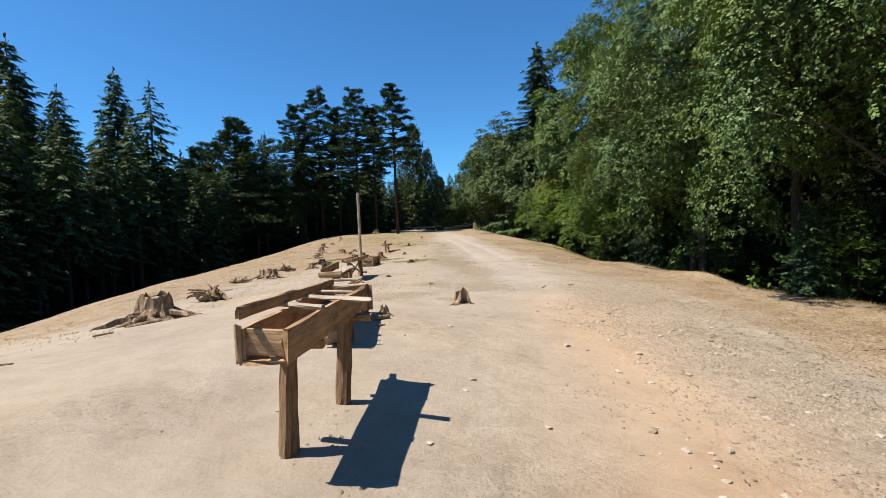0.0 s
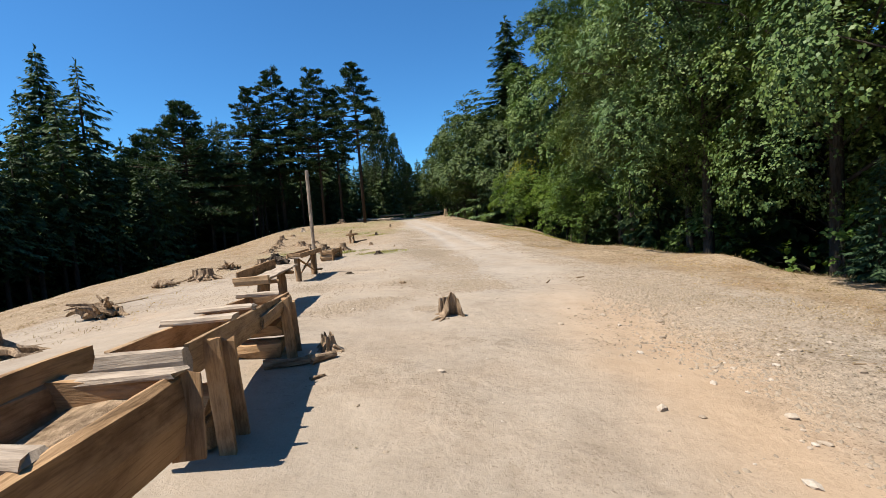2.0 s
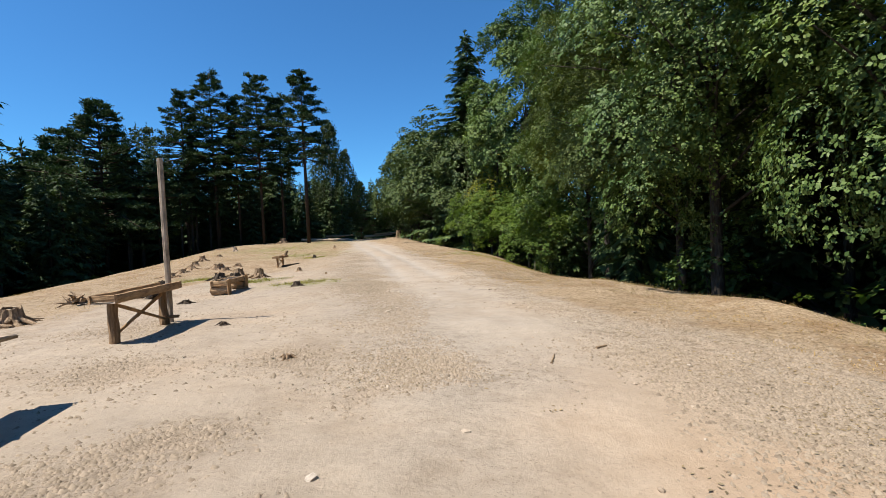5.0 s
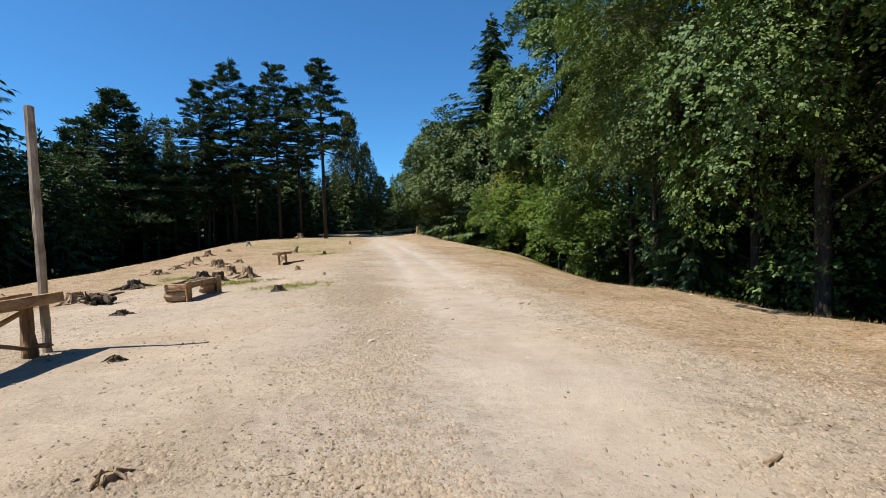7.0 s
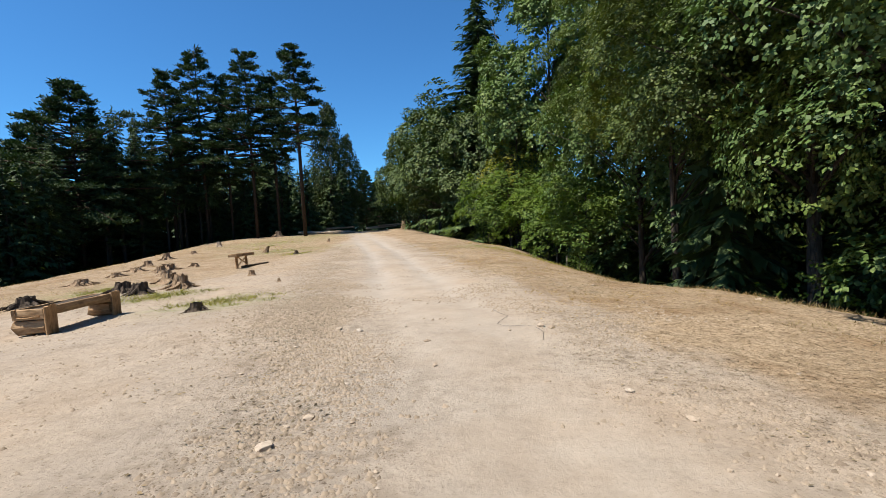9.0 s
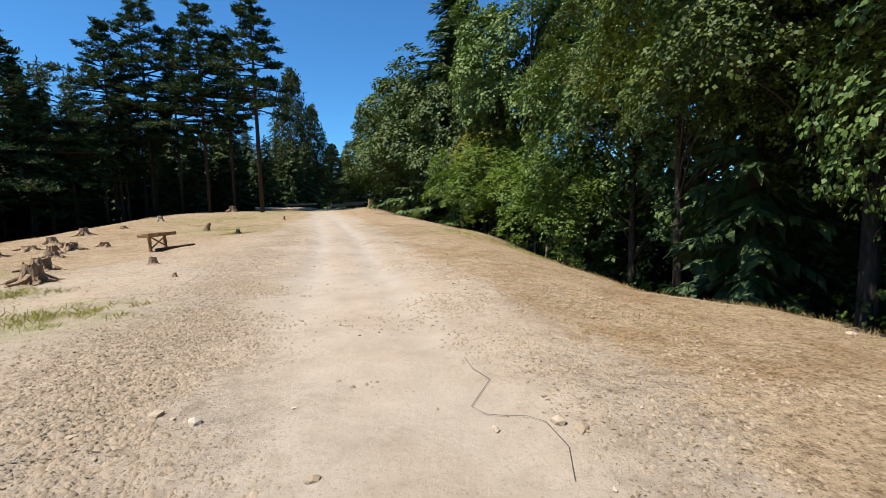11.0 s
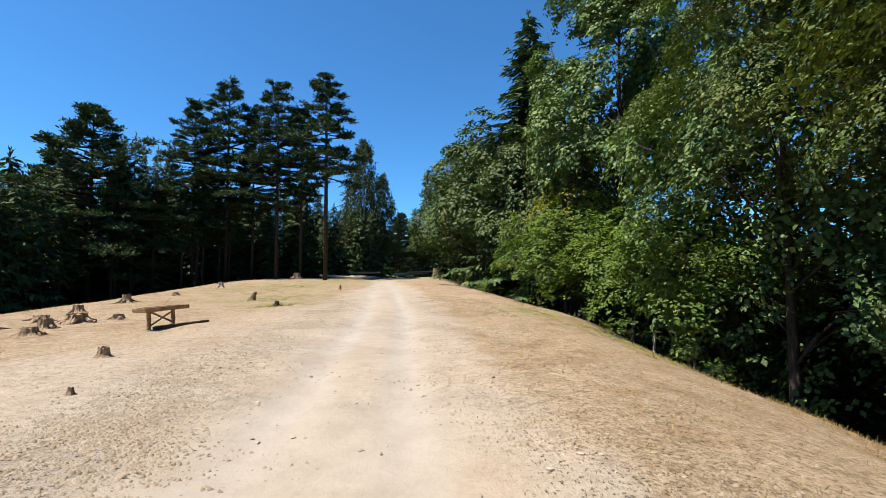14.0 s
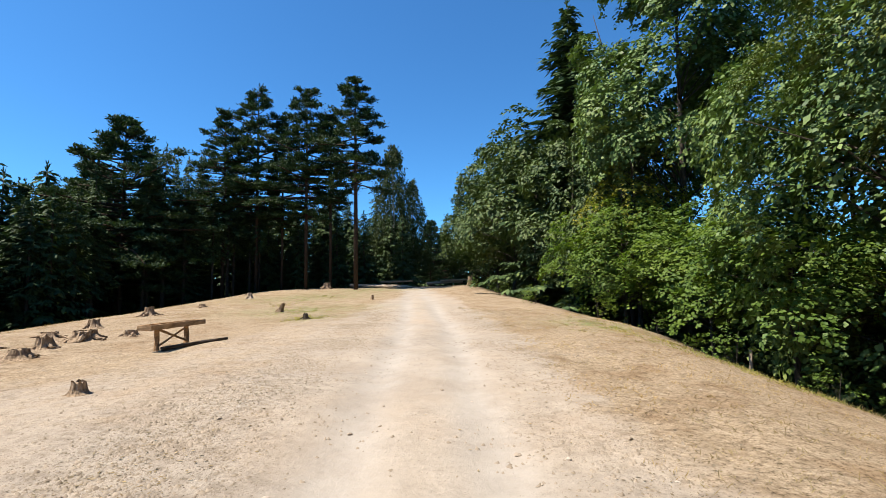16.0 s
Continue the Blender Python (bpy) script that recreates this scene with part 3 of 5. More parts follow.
def low_bench():
    a, b = Vector((-5.05, 18.92, 0)), Vector((-5.25, 20.75, 0))
    u = (b - a).normalized()
    n = Vector((-u.y, u.x, 0))
    t = thing("low_trough", (-5.2, 20.0, gz(-5.2, 20.0)), "low timber trough on stacked block ends with side stakes", "trough", TROUGHS)
    g = gz(-5.0, 19.1)
    top = g + 0.42
    beam("side_plank", a + u * 0.1 + UP * (top - 0.07), b + UP * (top - 0.07), 0.045, 0.14, PLANK, t)
    beam("side_plank", a + n * 0.37 + UP * (top - 0.07), b + n * 0.37 + UP * (top - 0.07), 0.045, 0.14, PLANK, t)
    beam("bottom_board", a + n * 0.18 + UP * (top - 0.12), b + n * 0.18 + UP * (top - 0.12), 0.32, 0.035, PLANK_BROWN, t)
    beam("litter_fill", a + n * 0.18 + u * 0.1 + UP * (top - 0.06), b + n * 0.18 - u * 0.12 + UP * (top - 0.05), 0.32, 0.09, STUMP_DARK, t, 0.03)
    for s in (0.02, 0.9):
        e = lerp(a, b, s)
        beam("end_board", e - n * 0.03 + UP * (top - 0.09), e + n * 0.42 + UP * (top - 0.09), 0.06, 0.16, PLANK, t)
        ge = gz(e.x, e.y)
        beam("block", e + u * 0.09 + n * 0.0 + UP * (ge + 0.13), e + u * 0.09 + n * 0.4 + UP * (ge + 0.13), 0.22, 0.24, PLANK, t, 0.015)
        for k in (0.02, 0.14):
            beam("stake", e + u * k - n * 0.06 + UP * (ge - 0.05), e + u * k - n * 0.05 + UP * (top + 0.02), 0.045, 0.1, PLANK_BROWN, t, roll=1.45)


def far_table():
    a, b = Vector((-7.8, 31.49, 0)), Vector((-7.86, 32.55, 0))
    u = (b - a).normalized()
    n = Vector((-u.y, u.x, 0))
    t = thing("feeding_trough", (-7.85, 32.0, gz(-7.85, 32)), "small plank trough table with X braces on bare ground", "trough", TROUGHS)
    top = -0.1
    p, q = a - u * 0.42 - n * 0.05 + UP * top, b + u * 0.5 - n * 0.05 + UP * top
    beam("side_plank", p, q, 0.045, 0.13, PLANK, t)
    beam("side_plank", p + n * 0.3, q + n * 0.3, 0.045, 0.13, PLANK_BROWN, t)
    beam("bottom_board", p + n * 0.15 - UP * 0.05, q + n * 0.15 - UP * 0.05, 0.26, 0.03, PLANK_BROWN, t)
    for e in (p, q):
        beam("end_board", e - n * 0.02, e + n * 0.32, 0.04, 0.12, PLANK, t)
    for l in (a, b):
        f = l + n * 0.12
        log("leg", (f.x, f.y, gz(f.x, f.y) - 0.05), (f.x, f.y, top - 0.05), 0.06, 0.05, PLANK_BROWN, t)
    ga = gz(a.x, a.y)
    for z1, z2, o in ((ga + 0.1, top - 0.08, 0.07), (top - 0.08, ga + 0.1, 0.1)):
        beam("brace", a + n * (0.16 - o) + UP * z1, b + n * (0.16 - o) + UP * z2, 0.03, 0.05, PLANK_BROWN, t)
    l = thing("fallen_log", (-7.5, 32.2, gz(-7.5, 32.2)), "thin dark log lying at the foot of the trough table", "log")
    log("shaft", (-7.62, 31.3, gz(-7.6, 31.3) + 0.06), (-7.25, 33.2, gz(-7.25, 33.2) + 0.03), 0.05, 0.035, STUMP_DARK, l)


trough_high(), trough_low(), trough_bench(), post_table(), low_bench(), far_table()


# ---- stumps and roots ----
def stump(x, y, r, h, label, roots=5, mat=None, seed=1, spread=2.6, hollow=0.0, name="tree_stump", lean=0.0):
    rnd = random.Random(seed)
    mat = mat or STUMP
    g = gz(x, y)
    t = thing(name, (x, y, g), label, "stump", "tree stumps in the clearing")
    bm = bmesh.new()
    sides, rings = 26, []
    r, h = r * 0.82, h * 0.9
    levels = [(-0.12, 1.95), (0.0, 1.6), (0.16, 1.25), (0.4, 1.05), (0.75, 0.97), (1.0, 0.92)]
    for k, (f, w) in enumerate(levels):
        ring = []
        for j in range(sides):
            a = 2 * math.pi * j / sides
            lobe = 1 + (0.34 * (1.2 - min(1, f + 0.1))) * noise.noise((math.cos(a) * 1.7 + seed, math.sin(a) * 1.7, seed * 0.7)) * 2
            fl = 1 + 0.2 * noise.noise((math.cos(a) * 5 + seed, math.sin(a) * 4, 3.0 + f))
            zz = h * f
            if k == len(levels) - 1:
                zz += h * (0.12 + hollow * 0.5) * noise.noise((math.cos(a) * 2.2 + seed * 3, math.sin(a) * 2.2, 1.0)) * 1.6 + h * 0.16 * noise.noise((math.cos(a) * 6 + seed, math.sin(a) * 6, 5.0))
            ring.append(bm.verts.new((math.cos(a) * r * w * lobe * fl + lean * zz, math.sin(a) * r * w * lobe * fl, zz)))
        rings.append(ring)
    for p, q in zip(rings, rings[1:]):
        for j in range(sides):
            bm.faces.new((p[j], p[(j + 1) % sides], q[(j + 1) % sides], q[j]))
    part("bole", bm, mat, t)
    bm = bmesh.new()
    c = bm.verts.new((lean * h, 0, h * (0.93 - hollow)))
    rim = [bm.verts.new((v[0] * 0.985 + lean * h * 0.015, v[1] * 0.985, v[2] - 0.012)) for v in
           [(math.cos(2 * math.pi * j / sides) * r * 0.86 + lean * h, math.sin(2 * math.pi * j / sides) * r * 0.86, h * (0.955 + 0.02 * rnd.uniform(-1, 1)) - hollow * h * 0.4) for j in range(sides)]]
    for j in range(sides):
        bm.faces.new((c, rim[j], rim[(j + 1) % sides]))
    part("cut_face", bm, STUMP_TOP if mat is STUMP else mat, t)
    for k in range(roots):
        a = 2 * math.pi * (k + rnd.uniform(-0.3, 0.3)) / max(1, roots)
        ln = r * spread * rnd.uniform(0.6, 1.25)
        pts, rad = [], []
        for i in range(6):
            s = i / 5
            d = r * 0.75 + ln * s
            aa = a + 0.5 * s * rnd.uniform(-1, 1)
            px, py = math.cos(aa) * d, math.sin(aa) * d
            pts.append((px, py, gz(x + px, y + py) - g + h * 0.36 * (1 - s) ** 2 + 0.03 - 0.05 * s))
            rad.append(r * (0.26 * (1 - s) + 0.045))
        bm = bmesh.new()
        tube(bm, pts, rad, 7, 0.5, seed + k)
        part("root", bm, mat, t)
    return t


def root_pile(x, y, size, n, label, mat, seed, flat=0.5):
    """An uprooted tangle of broken roots."""
    rnd = random.Random(seed)
    g = gz(x, y)
    t = thing("root_pile", (x, y, g), label, "dead wood", "uprooted roots in the clearing")
    bm = bmesh.new()
    tube(bm, [(-size * 0.35, 0, size * 0.12), (0, 0.05, size * 0.2), (size * 0.4, 0, size * 0.14)], [size * 0.07, size * 0.13, size * 0.06], 9, 0.6, seed)
    part("root_base", bm, mat, t)
    for k in range(4):
        a = rnd.uniform(-0.5, 0.5) + (k % 2) * 2.6
        ox, oy = rnd.uniform(-0.25, 0.25) * size, rnd.uniform(-0.2, 0.2) * size
        dx, dy = math.cos(a) * size * 0.3, math.sin(a) * size * 0.25
        bm = bmesh.new()
        tube(bm, [(ox - dx, oy - dy, size * 0.06), (ox, oy, size * (0.1 + 0.05 * k)), (ox + dx, oy + dy, size * rnd.uniform(0.04, 0.25))], [size * 0.05, size * 0.1, size * 0.055], 8, 0.7, seed + 20 + k)
        part("root_limb", bm, mat, t)
    for k in range(n):
        a = rnd.uniform(0, 6.28)
        p = Vector((rnd.uniform(-0.3, 0.3) * size, rnd.uniform(-0.2, 0.2) * size, size * rnd.uniform(0.05, 0.22)))
        d = Vector((math.cos(a), math.sin(a) * 0.7, rnd.uniform(0.0, 1.5) * flat))
        pts = [p]
        for i in range(4):
            d = (d + Vector((rnd.uniform(-0.4, 0.4), rnd.uniform(-0.4, 0.4), rnd.uniform(-0.35, 0.2)))).normalized()
            p = p + d * size * rnd.uniform(0.08, 0.17)
            p.z = max(p.z, gz(x + p.x, y + p.y) - g + 0.01)
            pts.append(p)
        bm = bmesh.new()
        r0 = size * rnd.uniform(0.04, 0.095)
        tube(bm, pts, [r0, r0 * 0.85, r0 * 0.65, r0 * 0.45, r0 * 0.2], 6, 0.4, seed + k)
        part("root", bm, mat, t)
    return t




def split_stump(x, y):
    """A rotten stump of which a pointed shell, open to one side, and a stub are left."""
    g = gz(x, y)
    t = thing("tree_stump", (x, y, g), "split hollow stump, a pale pointed shell around a dark rotten core", "stump", "tree stumps in the clearing")
    bm, cols, rows = bmesh.new(), 22, 8
    grid = []
    for side in (0, 1):
        face = []
        for i in range(cols):
            s = i / (cols - 1)
            a = radians(218 - 212 * s)
            peak = 0.34 * (1 - abs(s - 0.5) / 0.56) ** 0.6 + 0.03 * noise.noise((s * 23, 0, 4))
            face.append([])
            for j in range(rows):
                v = j / (rows - 1)
                r = (0.165 - 0.075 * v) * (1 + 0.12 * noise.noise((s * 9, v * 1.5, 2))) + 0.05 * (1 - v) ** 4
                r -= side * (0.02 + 0.022 * (1 - v))
                face[-1].append(bm.verts.new((math.cos(a) * r * 1.05 + 0.04 * v, math.sin(a) * r * 0.8, -0.05 + (peak + 0.05) * v)))
        grid.append(face)
    for side, face in enumerate(grid):
        for i in range(cols - 1):
            for j in range(rows - 1):
                f = (face[i][j], face[i + 1][j], face[i + 1][j + 1], face[i][j + 1])
                bm.faces.new(f if side else f[::-1])
    for i in range(cols - 1):
        bm.faces.new((grid[0][i][-1], grid[0][i + 1][-1], grid[1][i + 1][-1], grid[1][i][-1]))
    for i in (0, cols - 1):
        for j in range(rows - 1):
            f = (grid[0][i][j], grid[0][i][j + 1], grid[1][i][j + 1], grid[1][i][j])
            bm.faces.new(f if i == 0 else f[::-1])
    part("shell", bm, STUMP, t)
    for k, (dx, dy, r, h) in enumerate(((-0.17, 0.24, 0.035, 0.22), (-0.12, 0.26, 0.045, 0.23), (-0.07, 0.27, 0.035, 0.21))):
        bm = bmesh.new()
        tube(bm, [(dx, dy, -0.05), (dx + 0.005, dy, h * 0.5), (dx + 0.01, dy, h)], [r * 1.15, r, r * 0.8], 7, 0.5, k + 2)
        part("stub", bm, STUMP, t)
    for k, (a, ln) in enumerate(((3.75, 0.26), (4.1, 0.2), (2.6, 0.12))):
        pts = []
        for i in range(5):
            s = i / 4
            d = 0.17 + ln * s
            px, py = math.cos(a + 0.2 * s) * d, math.sin(a + 0.2 * s) * d
            pts.append((px, py, gz(x + px, y + py) - g + 0.02 * (1 - s) - 0.016))
        bm = bmesh.new()
        tube(bm, pts, [0.035, 0.03, 0.024, 0.018, 0.01], 6, 0.5, k)
        part("root", bm, STUMP, t)


split_stump(0.36, 7.78)
stump(-0.78, 6.1, 0.085, 0.16, "small broken stump with pale splintered top beside a trough", 4, seed=5, hollow=0.3, spread=2.2)
stump(-5.7, 6.85, 0.36, 0.56, "large silver-grey stump with long spreading roots", 8, STUMP, 7, 3.0)
root_pile(-7.0, 10.2, 1.05, 12, "grey uprooted tangle of roots lying on the sand", STUMP, 11)
root_pile(8.9, 14.5, 1.1, 10, "dark exposed roots under the eroded bank edge", STUMP_DARK, 51, 0.15)
stump(-8.5, 16.2, 0.26, 0.42, "grey stump with thick roots on the slope", 7, seed=13, spread=3.0)
stump(-9.2, 16.8, 0.24, 0.36, "grey weathered twin stump with roots", 6, seed=14)
root_pile(-9.3, 15.2, 0.8, 8, "low tangle of dry roots on sand", STUMP, 15, 0.2)
root_pile(-9.6, 19.5, 0.9, 9, "weathered roots half buried in dry ground", STUMP, 17, 0.35)
stump(-8.4, 19.9, 0.2, 0.3, "small brown stump among dry grass", 5, seed=18)
root_pile(-7.3, 19.3, 0.85, 14, "dark brush heap of broken roots", STUMP_DARK, 19, 0.8)
stump(-5.4, 17.5, 0.09, 0.1, "tiny broken root knob in the sand", 5, seed=21, mat=STUMP_DARK, spread=4)
stump(-2.95, 14.2, 0.06, 0.07, "tiny root knob beside the table", 5, seed=22, mat=STUMP_DARK, spread=3)
stump(-0.97, 11.6, 0.06, 0.05, "flat splintered root remnant in the sand", 6, seed=23, spread=3.5)
stump(-3.5, 20.35, 0.13, 0.17, "small dark stump beside green weeds", 3, seed=25, mat=STUMP_DARK)
stump(-9.4, 23.3, 0.24, 0.3, "dark low stump with fanned roots", 8, seed=26, mat=STUMP_DARK, spread=3)
stump(-7.0, 24.0, 0.22, 0.34, "charred black stump behind the low trough", 5, seed=27, mat=STUMP_DARK)
stump(-7.9, 24.6, 0.24, 0.3, "dark stump with a pale weathered foot", 5, seed=28, mat=STUMP_DARK)
stump(-6.35, 24.75, 0.2, 0.42, "tall brown stump with flaring roots", 7, seed=29, spread=3.4, hollow=0.2)
stump(-8.4, 27.5, 0.25, 0.36, "brown cut stump on dry ground", 5, seed=30)
stump(-12.0, 28.2, 0.24, 0.25, "low grey stump on the slope edge", 6, seed=31)
stump(-13.4, 31.8, 0.22, 0.22, "low stump at the slope edge", 5, seed=32)
stump(-10.3, 30.3, 0.22, 0.24, "low brown stump on straw-coloured ground", 4, seed=33)
stump(-5.5, 27.35, 0.115, 0.2, "short round stump with a grey cut face", 0, seed=34)
stump(-3.65, 24.85, 0.04, 0.1, "thin brown stake-like stump", 0, seed=35)
stump(-11.35, 31.7, 0.2, 0.32, "brown stump with jagged rim", 4, seed=36)
stump(-12.2, 33.6, 0.36, 0.32, "broad brown stump with ridged bark", 6, seed=37)
stump(-11.4, 34.4, 0.2, 0.2, "short stump next to a broad one", 3, seed=38)
stump(-15.3, 36.8, 0.24, 0.34, "pale-topped stump at the forest edge", 4, seed=39)
stump(-14.2, 34.2, 0.28, 0.2, "low wide stump at the slope edge", 4, seed=40)
stump(-7.9, 39.2, 0.12, 0.26, "small stump overgrown with weeds", 3, seed=41, mat=STUMP_DARK)
stump(-11.6, 43.8, 0.14, 0.5, "leaning broken grey stump", 2, seed=42, lean=0.5)
stump(-17.2, 41.5, 0.25, 0.5, "upturned pale root plate at the forest edge", 6, seed=43)
stump(-21, 56, 0.25, 0.5, "whitish stump by the trees", 3, seed=44, mat=GREY_WOOD)
stump(-20.2, 69.6, 0.5, 0.75, "dark grey stump near the pines", 4, seed=45)
stump(-9.2, 52, 0.12, 0.35, "small brown stump in dry grass", 2, seed=46)
stump(-4.0, 68.8, 0.28, 1.1, "short reddish trunk stub beside the track", 3, seed=47)
stump(-18.5, 47, 0.2, 0.25, "low grey stump on the ridge shoulder", 4, seed=48)
for i, (sx, sy, a, ln) in enumerate(((-0.95, 5.55, 0.5, 0.42), (-0.72, 5.75, 1.0, 0.3), (-0.6, 5.3, 0.9, 0.14), (4.5, 6.4, 0.15, 0.25), (6.6, 6.3, 0.3, 0.45), (-8.3, 12.6, 0.8, 0.7), (-6.9, 6.2, 2.6, 0.5), (-4.2, 3.0, 0.4, 0.16), (-4.6, 4.6, 0.7, 0.25), (3.4, 8.4, 0.9, 0.25), (2.2, 11.4, 1.2, 0.3), (3.0, 12.0, 0.6, 0.22))):
    t = thing("fallen_branch", (sx, sy, gz(sx, sy)), "short dry piece of broken wood lying on sand", "branch", "broken wood on the ground")
    dx, dy = math.cos(a) * ln / 2, math.sin(a) * ln / 2
    r = 0.009 + 0.04 * (i < 2) + 0.005 * (i % 3)
    log("shaft", (sx - dx, sy - dy, gz(sx - dx, sy - dy) + r * 0.6), (sx + dx, sy + dy, gz(sx + dx, sy + dy) + r * 0.6), r, r * 0.6, STUMP, t)

# barrier logs across the far end of the track
for x1, y1, x2, y2, r, z in ((-18.2, 71.5, -11.2, 70.8, 0.17, 0.3), (-16.4, 70.8, -10.4, 69.8, 0.14, 0.1), (-14.8, 72.6, -10.6, 70.6, 0.13, 1.6), (-9.0, 70.8, -5.2, 72.6, 0.15, 0.9), (-7.6, 71.6, -4.6, 72.0, 0.13, 1.4)):
    t = thing("barrier_log", ((x1 + x2) / 2, (y1 + y2) / 2, gz((x1 + x2) / 2, (y1 + y2) / 2)), "long grey fallen log lying beside the track end", "log", "logs at the end of the track")
    log("shaft", (x1, y1, gz(x1, y1) + r + z * 0.3), (x2, y2, gz(x2, y2) + r * 0.6 + z * 0.4), r, r * 0.7, GREY_WOOD if r > 0.13 else STUMP, t, bend=0.25)


# ---- foliage ----
def quad_mesh(name, q, mat):
    """A mesh of loose quads from an array of n x 4 x 3."""
    q = np.asarray(q, np.float32)
    n = len(q)
    me = bpy.data.meshes.new(name)
    me.vertices.add(4 * n)
    me.vertices.foreach_set("co", q.ravel())
    me.loops.add(4 * n)
    me.loops.foreach_set("vertex_index", np.arange(4 * n, dtype=np.int32))
    me.polygons.add(n)
    me.polygons.foreach_set("loop_start", np.arange(0, 4 * n, 4, dtype=np.int32))
    me.update(calc_edges=True)
    me.materials.append(mat)
    return me


def unit(v):
    return v / np.maximum(np.linalg.norm(v, axis=-1, keepdims=True), 1e-6)


def blades(centre, tip_dir, normal, length, width, fold=0.0):
    """Rhombic leaves from base points along tip_dir, lying across normal."""
    side = unit(np.cross(normal, tip_dir))
    l, w = length[:, None], width[:, None]
    mid = centre + tip_dir * l * 0.5
    return np.stack([centre, mid + side * w * 0.5, centre + tip_dir * l - normal * l * fold, mid - side * w * 0.5], 1)


def add_part(name, me, parent, kind=""):
    ob = new(name, me)
    ob.parent = parent
    return tagged(ob, kind=kind)


def tube_part(name, tubes, mat, parent, sides=7):
    bm = bmesh.new()
    for pts, rad in tubes:
        tube(bm, pts, rad, sides, 0.25, len(pts))
    return part(name, bm, mat, parent, smooth=True)


def broadleaf(name, label, H, R, base, clumps, per, leaf, mat, seed, bark=None, squash=1.0, trunk_r=0.17, sprays=27, spread=1.1, layered=0.35):
    """A deciduous tree: trunk, limbs and a lumpy crown of leaf sprays; H is the height over the foot."""
    rs = np.random.RandomState(seed)
    t = thing(name, (0, 0, -400), label, "tree")
    cz, hz = (H + base) / 2, (H - base) / 2
    d = unit(rs.normal(size=(clumps, 3)))
    rad = 0.7 + 0.3 * rs.rand(clumps) ** 0.8
    lump = np.array([1 + 0.42 * noise.noise(Vector(v) * 1.9 + Vector((seed, 0, 0))) for v in d])
    taper = np.sqrt(1 - np.abs(d[:, 2]) ** 3) * (1.05 - 0.33 * d[:, 2]) / np.maximum(np.hypot(d[:, 0], d[:, 1]), 0.05)
    c = np.stack([d[:, 0] * R * taper, d[:, 1] * R * taper, d[:, 2] * hz], 1) * np.minimum(rad * lump, 1.02)[:, None]
    c[:, 2] = np.maximum(c[:, 2], -hz * (0.82 + 0.3 * rs.rand(clumps)))
    k = clumps
    out = unit(c * (1, 1, 0.5))
    up = unit(out * (1.0 - 0.8 * layered) + np.array((0, 0, 0.7)) + rs.normal(size=(k, 3)) * 0.2)
    c[:, 2] += cz
    size = squash * (0.65 + 0.85 * rs.rand(k)) * (R / 4.4) ** 0.6
    # shoots cover the sunny side of each bough, and every shoot ends in a whorl of leaves
    subs = np.maximum(6, sprays * (size / squash) ** 2).astype(int)
    bid = np.repeat(np.arange(k), subs)
    m = len(bid)
    v = unit(rs.normal(size=(m, 3)) + up[bid] * 0.9 + out[bid] * 0.45)
    flat = v - up[bid] * ((v * up[bid]).sum(1, keepdims=True) * layered)
    sc = c[bid] + flat * (size[bid] * (0.7 + 0.4 * rs.rand(m)))[:, None]
    sn = unit(up[bid] * 0.35 + v * 0.4 + np.array((0, 0, 0.4)) + rs.normal(size=(m, 3)) * 0.22)
    cid = np.repeat(np.arange(m), per)
    n = len(cid)
    a1 = unit(np.cross(sn, rs.normal(size=(m, 3))))
    a2 = np.cross(sn, a1)
    ang = np.tile(np.arange(per), m) * (6.283 / per) + rs.normal(size=n) * 0.35
    g = a1[cid] * np.cos(ang)[:, None] + a2[cid] * np.sin(ang)[:, None]
    droop = rs.normal(size=n) * 0.25 - 0.12
    tip = unit(g + sn[cid] * droop[:, None] + np.array((0, 0, -0.12)))
    pos = sc[cid] + g * (leaf * spread * rs.rand(n))[:, None] + sn[cid] * (leaf * 0.3 * rs.normal(size=n))[:, None]
    ln = unit(sn[cid] + rs.normal(size=(n, 3)) * 0.22)
    inner = rs.rand(n) < 0.16
    pos[inner] = (pos[inner] - (0, 0, cz)) * (0.55, 0.55, 0.72) + (0, 0, cz)
    tip = unit(tip - ln * (tip * ln).sum(1, keepdims=True))
    size = leaf * (0.7 + 0.6 * rs.rand(n)) * np.where(inner, 1.5, 1.0)
    q = blades(pos, tip, ln, size, size * 0.74, 0.16)
    bark = bark or BARK_GREY
    lean = rs.normal(size=2) * 0.25
    trunk = [(lean[0] * s * s, lean[1] * s * s, -1.5 + (H * 0.86 + 1.5) * s) for s in np.linspace(0, 1, 10)]
    tube_part("trunk", [(trunk, [trunk_r * (1.25 - 1.05 * s) for s in np.linspace(0, 1, 10)])], bark, t, 10)
    limbs = []
    for i in rs.choice(k, min(k, 40), replace=False):
        e = c[i]
        z0 = max(base * 0.75, e[2] - 0.35 * np.hypot(e[0], e[1]) - 0.8)
        z0 = min(z0, H * 0.8)
        s0 = (z0 + 1.5) / (H * 0.86 + 1.5)
        a = np.array((lean[0] * s0 * s0, lean[1] * s0 * s0, z0))
        m = (a + e) / 2 + np.array((0, 0, 0.12 * np.hypot(e[0], e[1]))) + rs.normal(size=3) * 0.15
        r0 = trunk_r * 0.34 * (1.1 - 0.7 * s0)
        limbs.append(([tuple(a), tuple(a * 0.5 + m * 0.5), tuple(m), tuple(e)], [r0, r0 * 0.75, r0 * 0.5, r0 * 0.16]))
